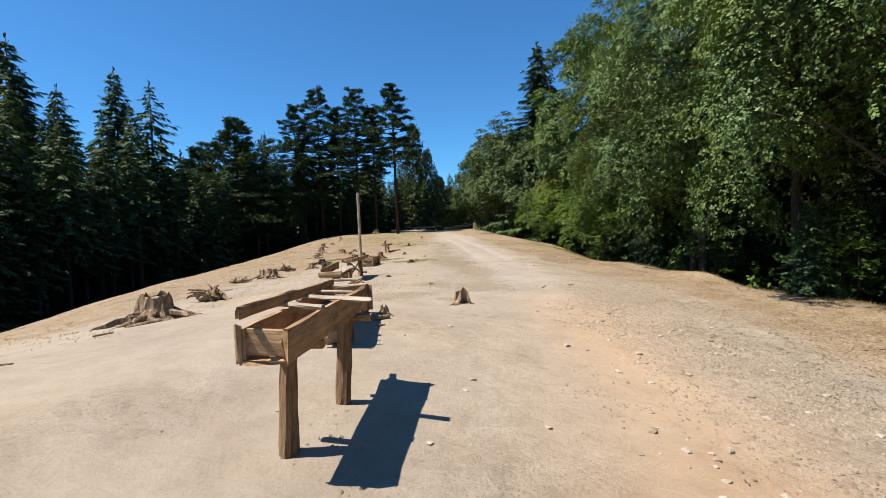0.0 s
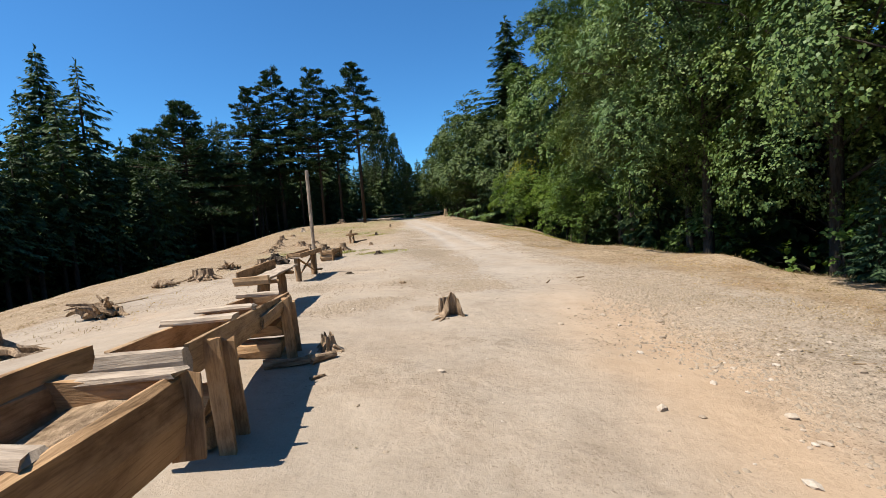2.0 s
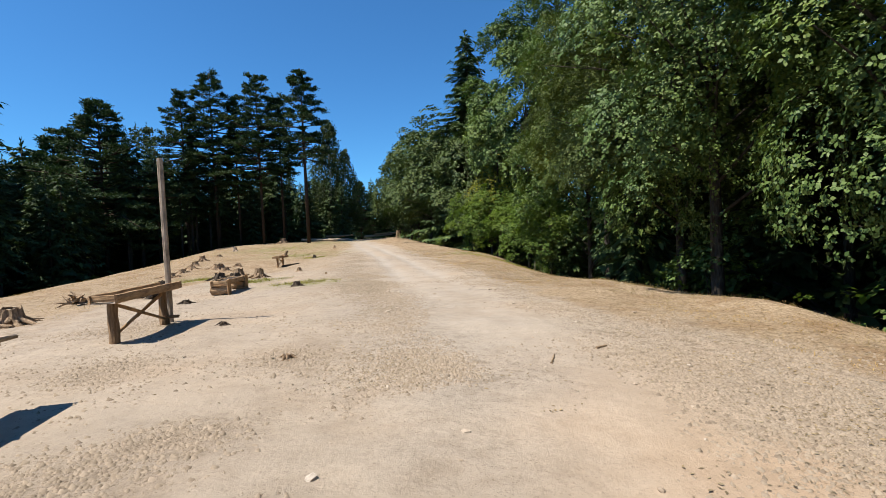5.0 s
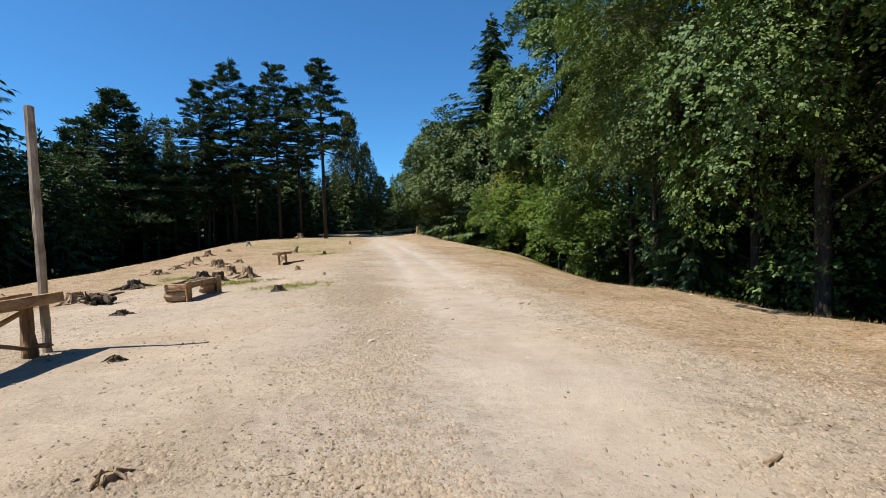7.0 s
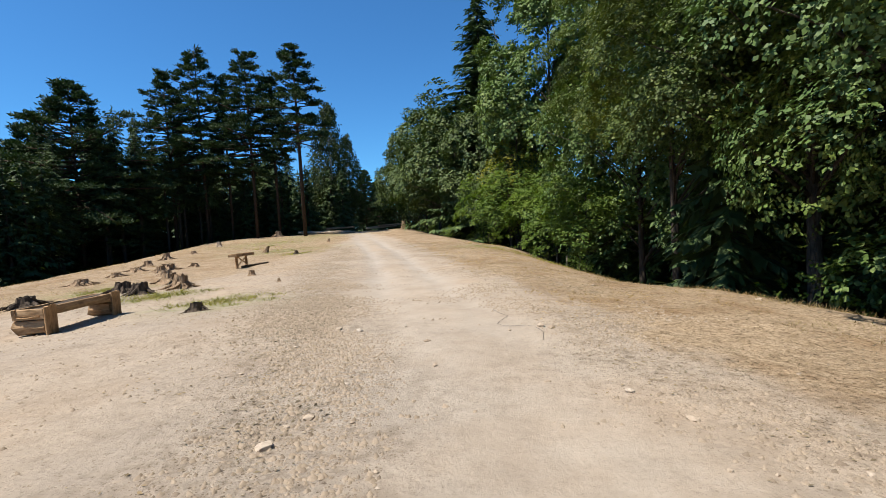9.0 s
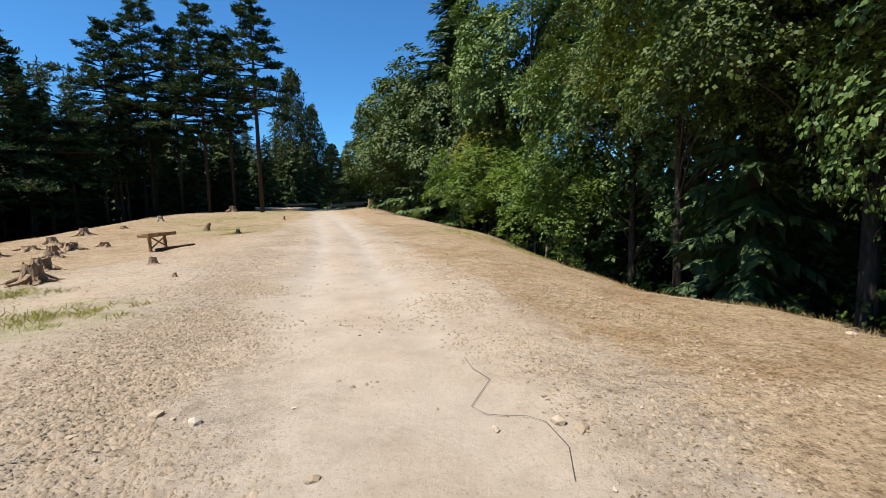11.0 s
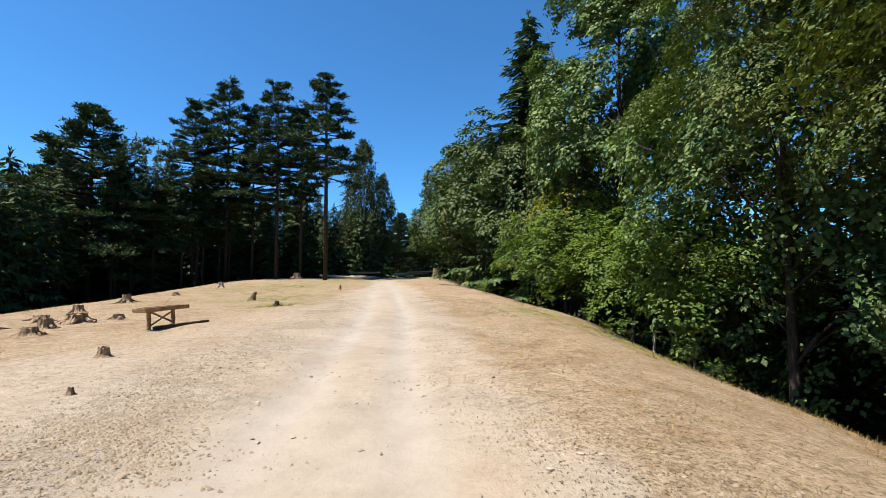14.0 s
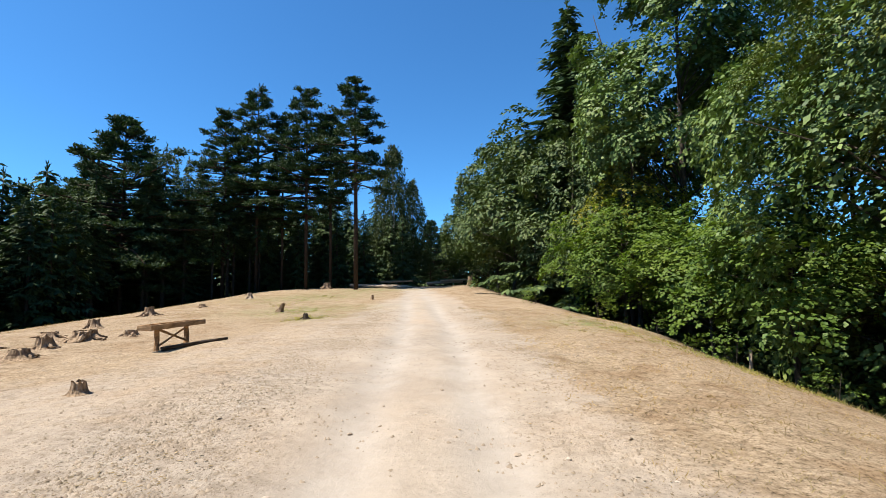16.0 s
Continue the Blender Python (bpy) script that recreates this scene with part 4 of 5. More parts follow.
    for l in limbs[:4]:
        tube_part("limb", [l], bark, t, 6)
    tagged(tube_part("branchwork", limbs[4:], bark, t, 5), kind="stuff")
    add_part("crown", quad_mesh("crown", q, mat), t)
    return t


def spruce(name, label, H, R, bare, seed, mat=None, droop=0.35, density=1.0, ragged=0.3, spray=0.55):
    """A conifer with whorls of drooping boughs."""
    rs = np.random.RandomState(seed)
    t = thing(name, (0, 0, -400), label, "tree")
    quads, boughs = [], []
    z = bare
    while z < H - 0.25:
        s = (z - bare) / (H - bare)
        full = R * (1 - s) ** 0.85 * (0.5 + 0.5 * min(1, s * 6 + 0.35)) + 0.12
        nb = max(3, int((4 + 3 * (1 - s)) * density))
        a0 = rs.rand() * 6.28
        for b in range(nb):
            a = a0 + 6.283 * b / nb + rs.normal() * 0.22
            ln = full * (1 + ragged * rs.uniform(-1, 0.55))
            dr = droop * (0.5 + 0.8 * (1 - s)) + rs.normal() * 0.08
            out = np.array((math.cos(a), math.sin(a), 0))
            side = np.array((-out[1], out[0], 0))
            m = max(3, int(ln * 5.5 * density) + 1)
            u = (np.arange(m) + rs.rand(m)) / m
            u = 0.12 + 0.88 * u
            px = out * (u * ln)[:, None] + np.array((0, 0, 1.0)) * (z - dr * ln * u ** 1.4 + 0.18 * ln * u ** 4)[:, None]
            for sg in (-1, 1, 0):
                tip = unit(out * 0.75 + side * sg * 0.85 + np.array((0, 0, -0.35 - 0.2 * abs(sg))) + rs.normal(size=(m, 3)) * 0.18)
                nr = unit(np.array((0, 0, 1.0)) + rs.normal(size=(m, 3)) * 0.35 + out * 0.25)
                l = spray * (0.55 + 0.6 * rs.rand(m)) * (0.55 + 0.45 * min(1, ln / 1.6)) * (1.1 - 0.35 * u)
                quads.append(blades(px, tip, nr, l, l * 0.36, 0.1))
            if ln > 0.8 and rs.rand() < 0.55:
                e = out * ln * 0.8
                boughs.append(([(0, 0, z), (e[0] * 0.5, e[1] * 0.5, z - dr * ln * 0.35), (e[0], e[1], z - dr * ln * 0.7)], [0.035, 0.024, 0.008]))
        z += (0.26 + 0.16 * rs.rand()) * (0.75 + 0.5 * (1 - s)) / density ** 0.5
    m = 14
    tip = unit(rs.normal(size=(m, 3)) * 0.35 + np.array((0, 0, 1.0)))
    quads.append(blades(np.stack([np.zeros(m), np.zeros(m), H - 0.7 * rs.rand(m)], 1), tip, unit(rs.normal(size=(m, 3))), np.full(m, 0.4), np.full(m, 0.09)))
    for i in range(int(bare * 2.2)):
        a, zz = rs.rand() * 6.28, rs.uniform(1.0, bare)
        ln = rs.uniform(0.4, 1.3)
        boughs.append(([(0, 0, zz), (math.cos(a) * ln * 0.5, math.sin(a) * ln * 0.5, zz - 0.05), (math.cos(a) * ln, math.sin(a) * ln, zz - 0.22)], [0.022, 0.015, 0.006]))
    tube_part("trunk", [([(0, 0, -2), (0, 0, H * 0.3), (0.05, 0, H * 0.6), (0, 0, H - 0.1)], [0.26, 0.2, 0.12, 0.015])], BARK_GREY, t, 8)
    tagged(tube_part("branchwork", boughs, BARK_GREY, t, 4), kind="stuff")
    add_part("crown", quad_mesh("crown", np.concatenate(quads), mat or NEEDLE_SPRUCE), t)
    return t


def pine(name, label, H, R, bare, seed, limbs_n=46, tufts=8, per=22, lean=0.0):
    """A tall pine with a bare reddish trunk and an irregular crown of needle tufts."""
    rs = np.random.RandomState(seed)
    t = thing(name, (0, 0, -400), label, "tree")
    tubes, cs, ds = [], [], []
    for i in range(limbs_n):
        whorl = i // 4 + 0.25 * rs.rand()
        s = min(1, whorl / (limbs_n / 4))
        z = bare + (H - bare - 0.4) * s
        prof = (1 - s) ** 0.75 * (0.5 + 0.5 * min(1, s * 3.5 + 0.2)) + 0.09
        ln = R * prof * (rs.uniform(0.4, 1.25) if rs.rand() > 0.12 else 1.5)
        a = i * 1.571 + (i // 4) * 0.9 + rs.normal() * 0.3
        out = np.array((math.cos(a), math.sin(a), 0))
        side = np.array((-out[1], out[0], 0))
        rise = rs.uniform(-0.1, 0.25) - 0.3 * (1 - s) + 0.25 * s
        base = np.array((lean * z, 0, z))
        e = base + out * ln + np.array((0, 0, rise * ln))
        mid = base + out * ln * 0.5 + np.array((0, 0, rise * ln * 0.3))
        r0 = 0.03 + 0.016 * ln
        tubes.append(([tuple(base), tuple(mid), tuple(e)], [r0, r0 * 0.7, r0 * 0.25]))
        nt = max(3, int(tufts * (0.4 + ln / R)))
        u = 0.4 + 0.65 * rs.rand(nt) ** 0.6
        c = base + (e - base) * u[:, None] + side * (rs.normal(size=nt) * 0.26 * ln * (0.35 + 0.65 * (1.05 - u)))[:, None] + np.array((0, 0, 1.0)) * (rs.normal(size=nt) * 0.1 + 0.1)[:, None]
        cs.append(c)
        ds.append(np.repeat((out * 0.45 + np.array((0, 0, 0.75)))[None], nt, 0))
    c, dd = np.concatenate(cs), np.concatenate(ds)
    cid = np.repeat(np.arange(len(c)), per)
    n = len(cid)
    tip = unit(rs.normal(size=(n, 3)) * (0.9, 0.9, 0.4) + dd[cid] * 0.7)
    pos = c[cid] + rs.normal(size=(n, 3)) * (0.17, 0.17, 0.05)
    l = 0.36 * (0.7 + 0.6 * rs.rand(n))
    q = blades(pos, tip, unit(rs.normal(size=(n, 3)) + np.array((0, 0, 0.8))), l, l * 0.3)
    for i in range(int(bare * 0.8)):
        a, zz, ln = rs.rand() * 6.28, rs.uniform(bare * 0.45, bare), rs.uniform(0.4, 1.4)
        tubes.append(([(lean * zz, 0, zz), (lean * zz + math.cos(a) * ln * 0.5, math.sin(a) * ln * 0.5, zz), (lean * zz + math.cos(a) * ln, math.sin(a) * ln, zz - 0.15)], [0.025, 0.016, 0.006]))
    tube_part("trunk", [([(0, 0, -2), (lean * H * 0.33, 0, H * 0.33), (lean * H * 0.66, 0, H * 0.66), (lean * H, 0, H - 0.2)], [0.21, 0.17, 0.12, 0.03])], BARK_PINE, t, 9)
    tagged(tube_part("branchwork", tubes, BARK_PINE, t, 5), kind="stuff")
    add_part("crown", quad_mesh("crown", q, NEEDLE_PINE), t)
    return t


def birch(name, label, H, R, base, seed):
    """A birch with hanging curtains of small leaves."""
    rs = np.random.RandomState(seed)
    t = thing(name, (0, 0, -400), label, "tree")
    quads, tubes = [], []
    for i in range(300):
        s = rs.rand() ** 0.9
        z = base + (H - base) * (0.12 + 0.88 * s)
        a = rs.rand() * 6.28
        ln = R * (1 - s) ** 0.55 * rs.uniform(0.35, 1.05) + 0.15
        top = np.array((math.cos(a) * ln, math.sin(a) * ln, z))
        hang = rs.uniform(1.2, 3.6) * (0.5 + 0.5 * (1 - s))
        m = int(60 * hang / 2.5)
        p = top + np.stack([rs.normal(size=m) * 0.2, rs.normal(size=m) * 0.2, -hang * rs.rand(m)], 1)
        tip = unit(rs.normal(size=(m, 3)) * 0.5 + np.array((0, 0, -1.0)))
        l = 0.3 * (0.7 + 0.6 * rs.rand(m))
        quads.append(blades(p, tip, unit(rs.normal(size=(m, 3))), l, l * 0.55))
        if i % 4 == 0:
            tubes.append(([(0, 0, z - ln * 0.6), tuple(top * (0.5, 0.5, 1)), tuple(top)], [0.04, 0.025, 0.008]))
    tube_part("trunk", [([(0, 0, -1), (0.1, 0, H * 0.4), (0, 0.1, H * 0.75), (0, 0, H * 0.97)], [0.2, 0.15, 0.09, 0.015])], BARK_WHITE, t, 8)
    tagged(tube_part("branchwork", tubes, BARK_GREY, t, 4), kind="stuff")
    add_part("crown", quad_mesh("crown", np.concatenate(quads), LEAF_BIRCH), t)
    return t


def plant(proto, x, y, top, turn, tall, wide=1.0, label="", group=""):
    """A copy of a tree whose own height is tall, so that its top comes to the height top."""
    g = gz(x, y)
    m = Matrix.Translation((x, y, g)) @ Matrix.Rotation(turn, 4, "Z")
    ob = copy_thing(proto, m)
    k = (top - g) / tall
    ob.scale = (k * wide, k * wide, k)
    return tagged(ob, label, "", group)


def clear(proto):
    for o in (*proto.children_recursive, proto):
        bpy.data.objects.remove(o)


ROW, WOOD = "broadleaf trees along the track", "conifers of the forest edge"
oak_a = broadleaf("oak_tree", "tall leafy oak with a dense dark green crown", 16, 4.5, 2.8, 88, 7, 0.085, LEAF_OAK, 2, sprays=140, spread=0.5, squash=1.15)
oak_b = broadleaf("oak_tree", "leafy green oak with low hanging sprays", 15, 4.2, 3.0, 84, 7, 0.085, LEAF_OAK, 5, sprays=140, spread=0.5, squash=1.15)
oak_c = broadleaf("oak_tree", "broad green forest oak with a lumpy crown", 15, 4.4, 2.2, 62, 6, 0.31, LEAF_OAK_DARK, 9, sprays=24, spread=0.45, squash=1.2)
beech = broadleaf("beech_tree", "tall beech with fine leaves in flat layered sprays", 16, 4.5, 4.6, 100, 8, 0.078, LEAF_FINE, 14, sprays=115, spread=0.8, layered=0.75)
oak_d = broadleaf("oak_tree", "tall leafy oak with heavy rounded boughs", 15.5, 4.4, 2.6, 66, 7, 0.15, LEAF_OAK, 7, sprays=64, spread=0.45, squash=1.2)
oak_high = broadleaf("oak_tree", "tall oak with a bare trunk and high crown", 17, 3.4, 5.5, 110, 7, 0.15, LEAF_OAK, 10, sprays=72, spread=0.55)
maple = broadleaf("maple_tree", "low bright green maple with layered leaves", 6.2, 2.5, 1.9, 52, 7, 0.125, LEAF_MAPLE, 12, trunk_r=0.1, sprays=44, spread=0.5)
yellow = broadleaf("lime_tree", "slender tree with yellowing leaves", 11, 2.1, 3.8, 48, 7, 0.13, LEAF_YELLOW, 15, trunk_r=0.12, sprays=30, spread=0.5)
sapling = broadleaf("hazel_bush", "bright green leafy bush in forest shade", 2.6, 1.25, 0.3, 14, 7, 0.1, LEAF_MAPLE, 18, trunk_r=0.035, sprays=14, spread=0.5)
spruce_a = spruce("spruce_tree", "tall dark spruce with drooping boughs", 24, 5.0, 2.0, 21, spray=0.75, ragged=0.4)
spruce_b = spruce("spruce_tree", "thin spruce with a bare lower trunk", 22, 3.9, 9.0, 23, density=0.75, ragged=0.6, droop=0.55, spray=0.7)
spruce_c = spruce("spruce_tree", "dense young spruce with boughs to the ground", 13, 3.4, 0.5, 25, density=0.68, spray=0.95)
pine_a = pine("pine_tree", "tall pine with a long bare reddish trunk", 23, 3.3, 11.0, 31, 68, 12, 20)
pine_b = pine("pine_tree", "tall pine with a broad full crown", 24, 5.0, 8.4, 33, 84, 15, 20)
pine_c = pine("pine_tree", "broad pine with a deep layered crown", 20, 6.3, 5.0, 35, 112, 19, 18)
birch_a = birch("birch_tree", "tall birch with hanging grey-green twigs", 20, 3.8, 3.0, 41)

# broadleaf wall on one side of the track
for proto, x, y, top, turn, tall, wide in (
        (oak_a, 11.0, 3.0, 15.0, 0.3, 16, 0.88), (oak_b, 10.2, 9.8, 14.5, 1.7, 15, 0.86), (oak_a, 10.2, 14.4, 15.5, 2.9, 16, 0.84), (oak_a, 9.7, 20.0, 15.5, 0.0, 16, 0.92),
        (beech, 10.8, 24.0, 15.0, 5.2, 16, 0.9), (beech, 10.0, 29.6, 14.0, 0.6, 16, 0.8), (oak_d, 10.6, 34.0, 13.6, 2.2, 15.5, 0.8), (oak_d, 12.9, 40.5, 8.0, 3.3, 15.5, 1.1), (oak_high, 9.7, 47.5, 21.0, 1.0, 17, 0.9),
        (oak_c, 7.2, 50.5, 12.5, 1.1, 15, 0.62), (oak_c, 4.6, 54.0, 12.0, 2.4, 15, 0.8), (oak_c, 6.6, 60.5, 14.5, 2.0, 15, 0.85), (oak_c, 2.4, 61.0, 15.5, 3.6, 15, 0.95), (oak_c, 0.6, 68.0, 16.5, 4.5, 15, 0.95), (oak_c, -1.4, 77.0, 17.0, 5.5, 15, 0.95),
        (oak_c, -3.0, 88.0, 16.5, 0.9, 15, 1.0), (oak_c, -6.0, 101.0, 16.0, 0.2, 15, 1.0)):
    plant(proto, x, y, top, 0.7 * math.sin(turn * 2.3), tall, wide, group=ROW)
for x, y, top, wide in ((5.9, 44.8, 4.6, 1.2), (8.4, 41.5, 3.6, 1.15), (8.9, 37.0, 3.0, 1.2), (8.2, 48.0, 5.0, 1.1)):
    plant(maple, x, y, top, x * 3, 6.2, wide, group=ROW)
plant(yellow, 7.0, 46.6, 10.0, 0.5, 11, 1.0, group=ROW)
for i, (x, y) in enumerate(((14.2, 27.5), (15.5, 30.0), (13.8, 24.2), (9.6, 22.3), (10.4, 21.5), (14.5, 34.0), (12.9, 20.4), (10.4, 12.2), (9.9, 13.6))):
    plant(sapling, x, y, gz(x, y) + 2.0 + 0.5 * (i % 3), i * 1.3, 2.6, 1.1, group="bushes under the trees")
for i in range(16):
    y = 30 + 2.3 * i
    x = 6.6 - 0.33 * max(0, y - 35) + 0.5 * math.sin(i * 2.1)
    plant(sapling, x, y, gz(x, y) + 0.45 + 0.3 * (i % 3), i * 1.1, 2.6, 1.3, "small green plant at the foot of the wood", "bushes under the trees")
rnd = random.Random(4)
for i in range(34):
    y = -4 + 3.6 * i + rnd.uniform(-1, 1)
    bend = np.interp(y, (0, 40, 60, 110), (0, -1.0, -5.5, -14))
    for lane, x in enumerate((16.5, 22.5)):
        xx = x + bend + rnd.uniform(-1.5, 1.5)
        keep_open = 37 < y < 68
        if (i + lane) % 2 == 0:
            plant(spruce_c, xx, y, (rnd.uniform(1.5, 3.5) if keep_open else rnd.uniform(6, 10)) - lane, rnd.uniform(0, 6), 13, 1.15, group=WOOD)
        else:
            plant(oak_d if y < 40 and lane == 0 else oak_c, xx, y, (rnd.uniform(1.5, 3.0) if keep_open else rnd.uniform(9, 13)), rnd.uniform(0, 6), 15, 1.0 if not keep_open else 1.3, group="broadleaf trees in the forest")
plant(spruce_a, 5.6, 58.5, 24.0, 0.4, 24, 1.4, "dark pointed spruce rising above the broadleaf trees", WOOD)
plant(spruce_c, 8.7, 11.3, gz(8.7, 11.3) + 2.5, 0.7, 13, 1.0, "small young spruce at the edge of the bank", WOOD)
plant(spruce_b, 9.6, 43.0, 5.8, 1.4, 22, 1.1, "thin bluish spruce among broadleaf trees", WOOD)
plant(spruce_c, 10.2, 26.5, 9.0, 1.4, 13, 0.8, "slim spruce growing between the oaks", WOOD)

# conifer forest on the other side
FILL = ((-48.0, 76, 20.4, 0.8), (-47.4, 79, 19.7, 0.7), (-45.7, 82, 21.4, 0.7), (-54.0, 74, 17.2, 0.8), (-49.5, 66, 12.1, 0.9), (-44.0, 58, 9.9, 0.9), (-40.0, 84, 19.7, 0.7), (-36.0, 86, 19.2, 0.7), (-27.5, 88, 17.8, 0.7), (-38.5, 52, 8.0, 1.0))
for proto, x, y, top, tall, wide in (
        (spruce_a, -50.0, 52.5, 24.0, 24, 1.1), (spruce_b, -40.3, 47.2, 19.8, 22, 1.15), (spruce_a, -52.5, 41.5, 24.0, 24, 1.15), (spruce_a, -50.5, 45.0, 19.5, 24, 1.1), (spruce_a, -57, 46.5, 20.5, 24, 1.0), (spruce_a, -47, 37, 17.0, 24, 1.0), (spruce_a, -54, 36, 22, 24, 1.0),
        (spruce_a, -43.5, 42.5, 12.0, 24, 0.9), (spruce_c, -47.5, 57, 12.5, 13, 0.9),
        (pine_c, -39.2, 62.0, 19.2, 20, 1.0), (pine_c, -51.0, 69.5, 17.0, 20, 1.0), (spruce_a, -42.6, 69.5, 17.8, 24, 0.8), (spruce_b, -35.6, 66.8, 15.9, 22, 0.9), (pine_c, -46, 64, 13, 20, 1.0),
        (pine_b, -33.8, 70.6, 22.8, 24, 1.0), (pine_b, -30.2, 71.8, 25.8, 24, 1.05), (pine_b, -27.4, 72.8, 22.0, 24, 0.95), (pine_b, -23.2, 70.6, 24.8, 24, 1.0), (pine_a, -20.6, 71.5, 21.8, 23, 1.1), (pine_a, -16.0, 67.4, 24.2, 23, 1.1)):
    plant(proto, x, y, top, x * 1.7 + y, tall, wide, group=WOOD)
for x, y, top, tall in FILL:
    plant(spruce_a, x, y, top, x * 1.3, 24, tall, group=WOOD)
plant(birch_a, -16.4, 84.0, 21.6, 0.3, 20, 1.0)
plant(birch_a, -14.6, 89.0, 17.5, 2.3, 20, 0.9)
for x, y, top in ((-13.5, 97, 12.0), (-16.0, 112, 14.5), (-12.2, 105, 11.0), (-18.5, 93, 11.0), (-10.5, 118, 12.5), (-21, 101, 14)):
    plant(pine_c, x, y, top, x, 20, 0.75, group=WOOD)
rnd = random.Random(8)
for i in range(96):
    lane = i % 4
    s = (i // 4) / 23
    y = 16 + 74 * s + rnd.uniform(-1.5, 1.5)
    x = -(26.5 + 5.5 * lane) - 7 * math.sin(math.pi * min(1, s * 1.25)) + 12 * max(0, s - 0.72) / 0.28 + rnd.uniform(-1.3, 1.3)
    top = rnd.uniform(5.0, 8.5) + 1.2 * lane - (3.0 if lane == 0 else 0) + (2.5 if s > 0.6 else 0)
    if lane == 0 or (lane == 1 and rnd.random() < 0.6):
        plant(spruce_b, x - 5 + 4 * lane, y, top + 6, rnd.uniform(0, 6), 22, 1.0, group=WOOD)
    elif rnd.random() < 0.35:
        plant(spruce_a, x, y, top + 1.5, rnd.uniform(0, 6), 24, 1.15, group=WOOD)
    else:
        plant(spruce_c, x, y, top, rnd.uniform(0, 6), 13, 1.0, group=WOOD)
for i in range(22):
    plant(spruce_c, -44 + 1.45 * i + rnd.uniform(-0.6, 0.6), 76 + 9 * (i % 3) / 2 + rnd.uniform(-1, 1), rnd.uniform(8.5, 12.5), rnd.uniform(0, 6), 13, 0.95, group=WOOD)
for i in range(26):
    plant(spruce_c, -40 + 3.3 * i, -26 - 14 * (i % 2), 11.0, i * 2.0, 13, 1.0, group=WOOD)
for i in range(30):
    plant(spruce_c, -46 + 2.6 * i + (i % 3), 126 + 6 * (i % 2) - 0.25 * i, 13.0 + 2 * (i % 3), i * 1.9, 13, 1.0, group=WOOD)
for p in (beech, oak_a, oak_b, oak_c, oak_d, oak_high, maple, yellow, sapling, spruce_a, spruce_b, spruce_c, pine_a, pine_b, pine_c, birch_a):
    clear(p)


def dead_snag():
    t = thing("dead_tree", (7.3, 49.0, gz(7.3, 49.0)), "bare grey dead branches reaching above the leaves", "tree")
    g = gz(7.3, 49.0)
    tube_part("trunk", [([(0, 0, -0.5), (-0.3, 0, 8), (-0.6, 0, 13 - g), (-1.5, 0, 17 - g)], [0.14, 0.11, 0.07, 0.015])], BARK_GREY, t, 7)
    for pts, rad in (([(-0.4, 0, 10), (-1.3, 0.2, 12), (-1.5, 0.1, 14.4)], [0.06, 0.045, 0.01]), ([(-0.5, 0, 11), (0.6, 0, 12.2), (1.5, 0.2, 12.6)], [0.05, 0.03, 0.008]), ([(-0.7, 0, 14), (0.1, 0, 16), (0.2, 0, 18.2)], [0.045, 0.03, 0.008])):
        tube_part("limb", [(pts, rad)], BARK_GREY, t, 5)


dead_snag()


# ---- fence post, wire, stones, weeds ----
def fence_post():
    x, y = 7.9, 37.6
    t = thing("fence_post", (x, y, gz(x, y)), "short pale wooden fence post at the forest edge", "post")
    log("shaft", (x, y, gz(x, y) - 0.1), (x + 0.03, y, gz(x, y) + 0.75), 0.06, 0.05, GREY_WOOD, t)


def wire():
    pts = [(1.82, 19.45), (1.86, 19.1), (1.97, 18.85), (1.86, 18.62), (1.76, 18.4), (1.85, 18.28), (1.97, 18.24), (2.12, 18.2), (2.22, 18.1), (2.27, 17.8), (2.2, 17.5)]
    bm = bmesh.new()
    tube(bm, [(x - 1.9, y - 18.4, gz(x, y) - gz(1.9, 18.4) + 0.012) for x, y in pts], [0.0022] * len(pts), 5)
    t = part("wire", bm, WIRE, None)
    t.location = (1.9, 18.4, gz(1.9, 18.4))
    tagged(t, "thin dark loose wire lying on the dirt track", "wire")


def rock_mesh(seed, flat):
    rs = np.random.RandomState(seed)
    bm = bmesh.new()
    bmesh.ops.create_icosphere(bm, subdivisions=1, radius=1.0)
    for v in bm.verts:
        v.co *= 1 + 0.3 * rs.uniform(-1, 1)
        v.co.z = max(v.co.z, -0.45) * flat
    me = bpy.data.meshes.new("stone")
    bm.to_mesh(me)
    bm.free()
    me.materials.append(STONE)
    return me


fence_post()
wire()
rocks = [rock_mesh(60 + i, 0.3 + 0.12 * (i % 4)) for i in range(6)]
rnd = random.Random(12)
spots = [(2.42, 18.0, 0.085), (0.04, 15.45, 0.06), (-0.12, 15.0, 0.065), (2.3, 18.1, 0.07), (2.75, 15.28, 0.06), (2.53, 15.8, 0.05), (0.82, 17.58, 0.055), (0.93, 16.7, 0.04), (-0.44, 18.4, 0.06), (-0.13, 18.3, 0.06),
         (2.57, 2.37, 0.05), (1.58, 2.44, 0.04), (4.1, 5.5, 0.06), (2.52, 4.25, 0.05), (1.8, 7.7, 0.05), (2.05, 5.05, 0.06), (2.58, 7.8, 0.05), (4.7, 14.8, 0.06), (2.5, 8.3, 0.06), (3.2, 8.05, 0.06), (4.05, 8.8, 0.05), (1.64, 26.5, 0.05), (0.57, 26.05, 0.045), (4.4, 22.4, 0.06), (-1.53, 21.5, 0.05), (6.9, 20.6, 0.08)]
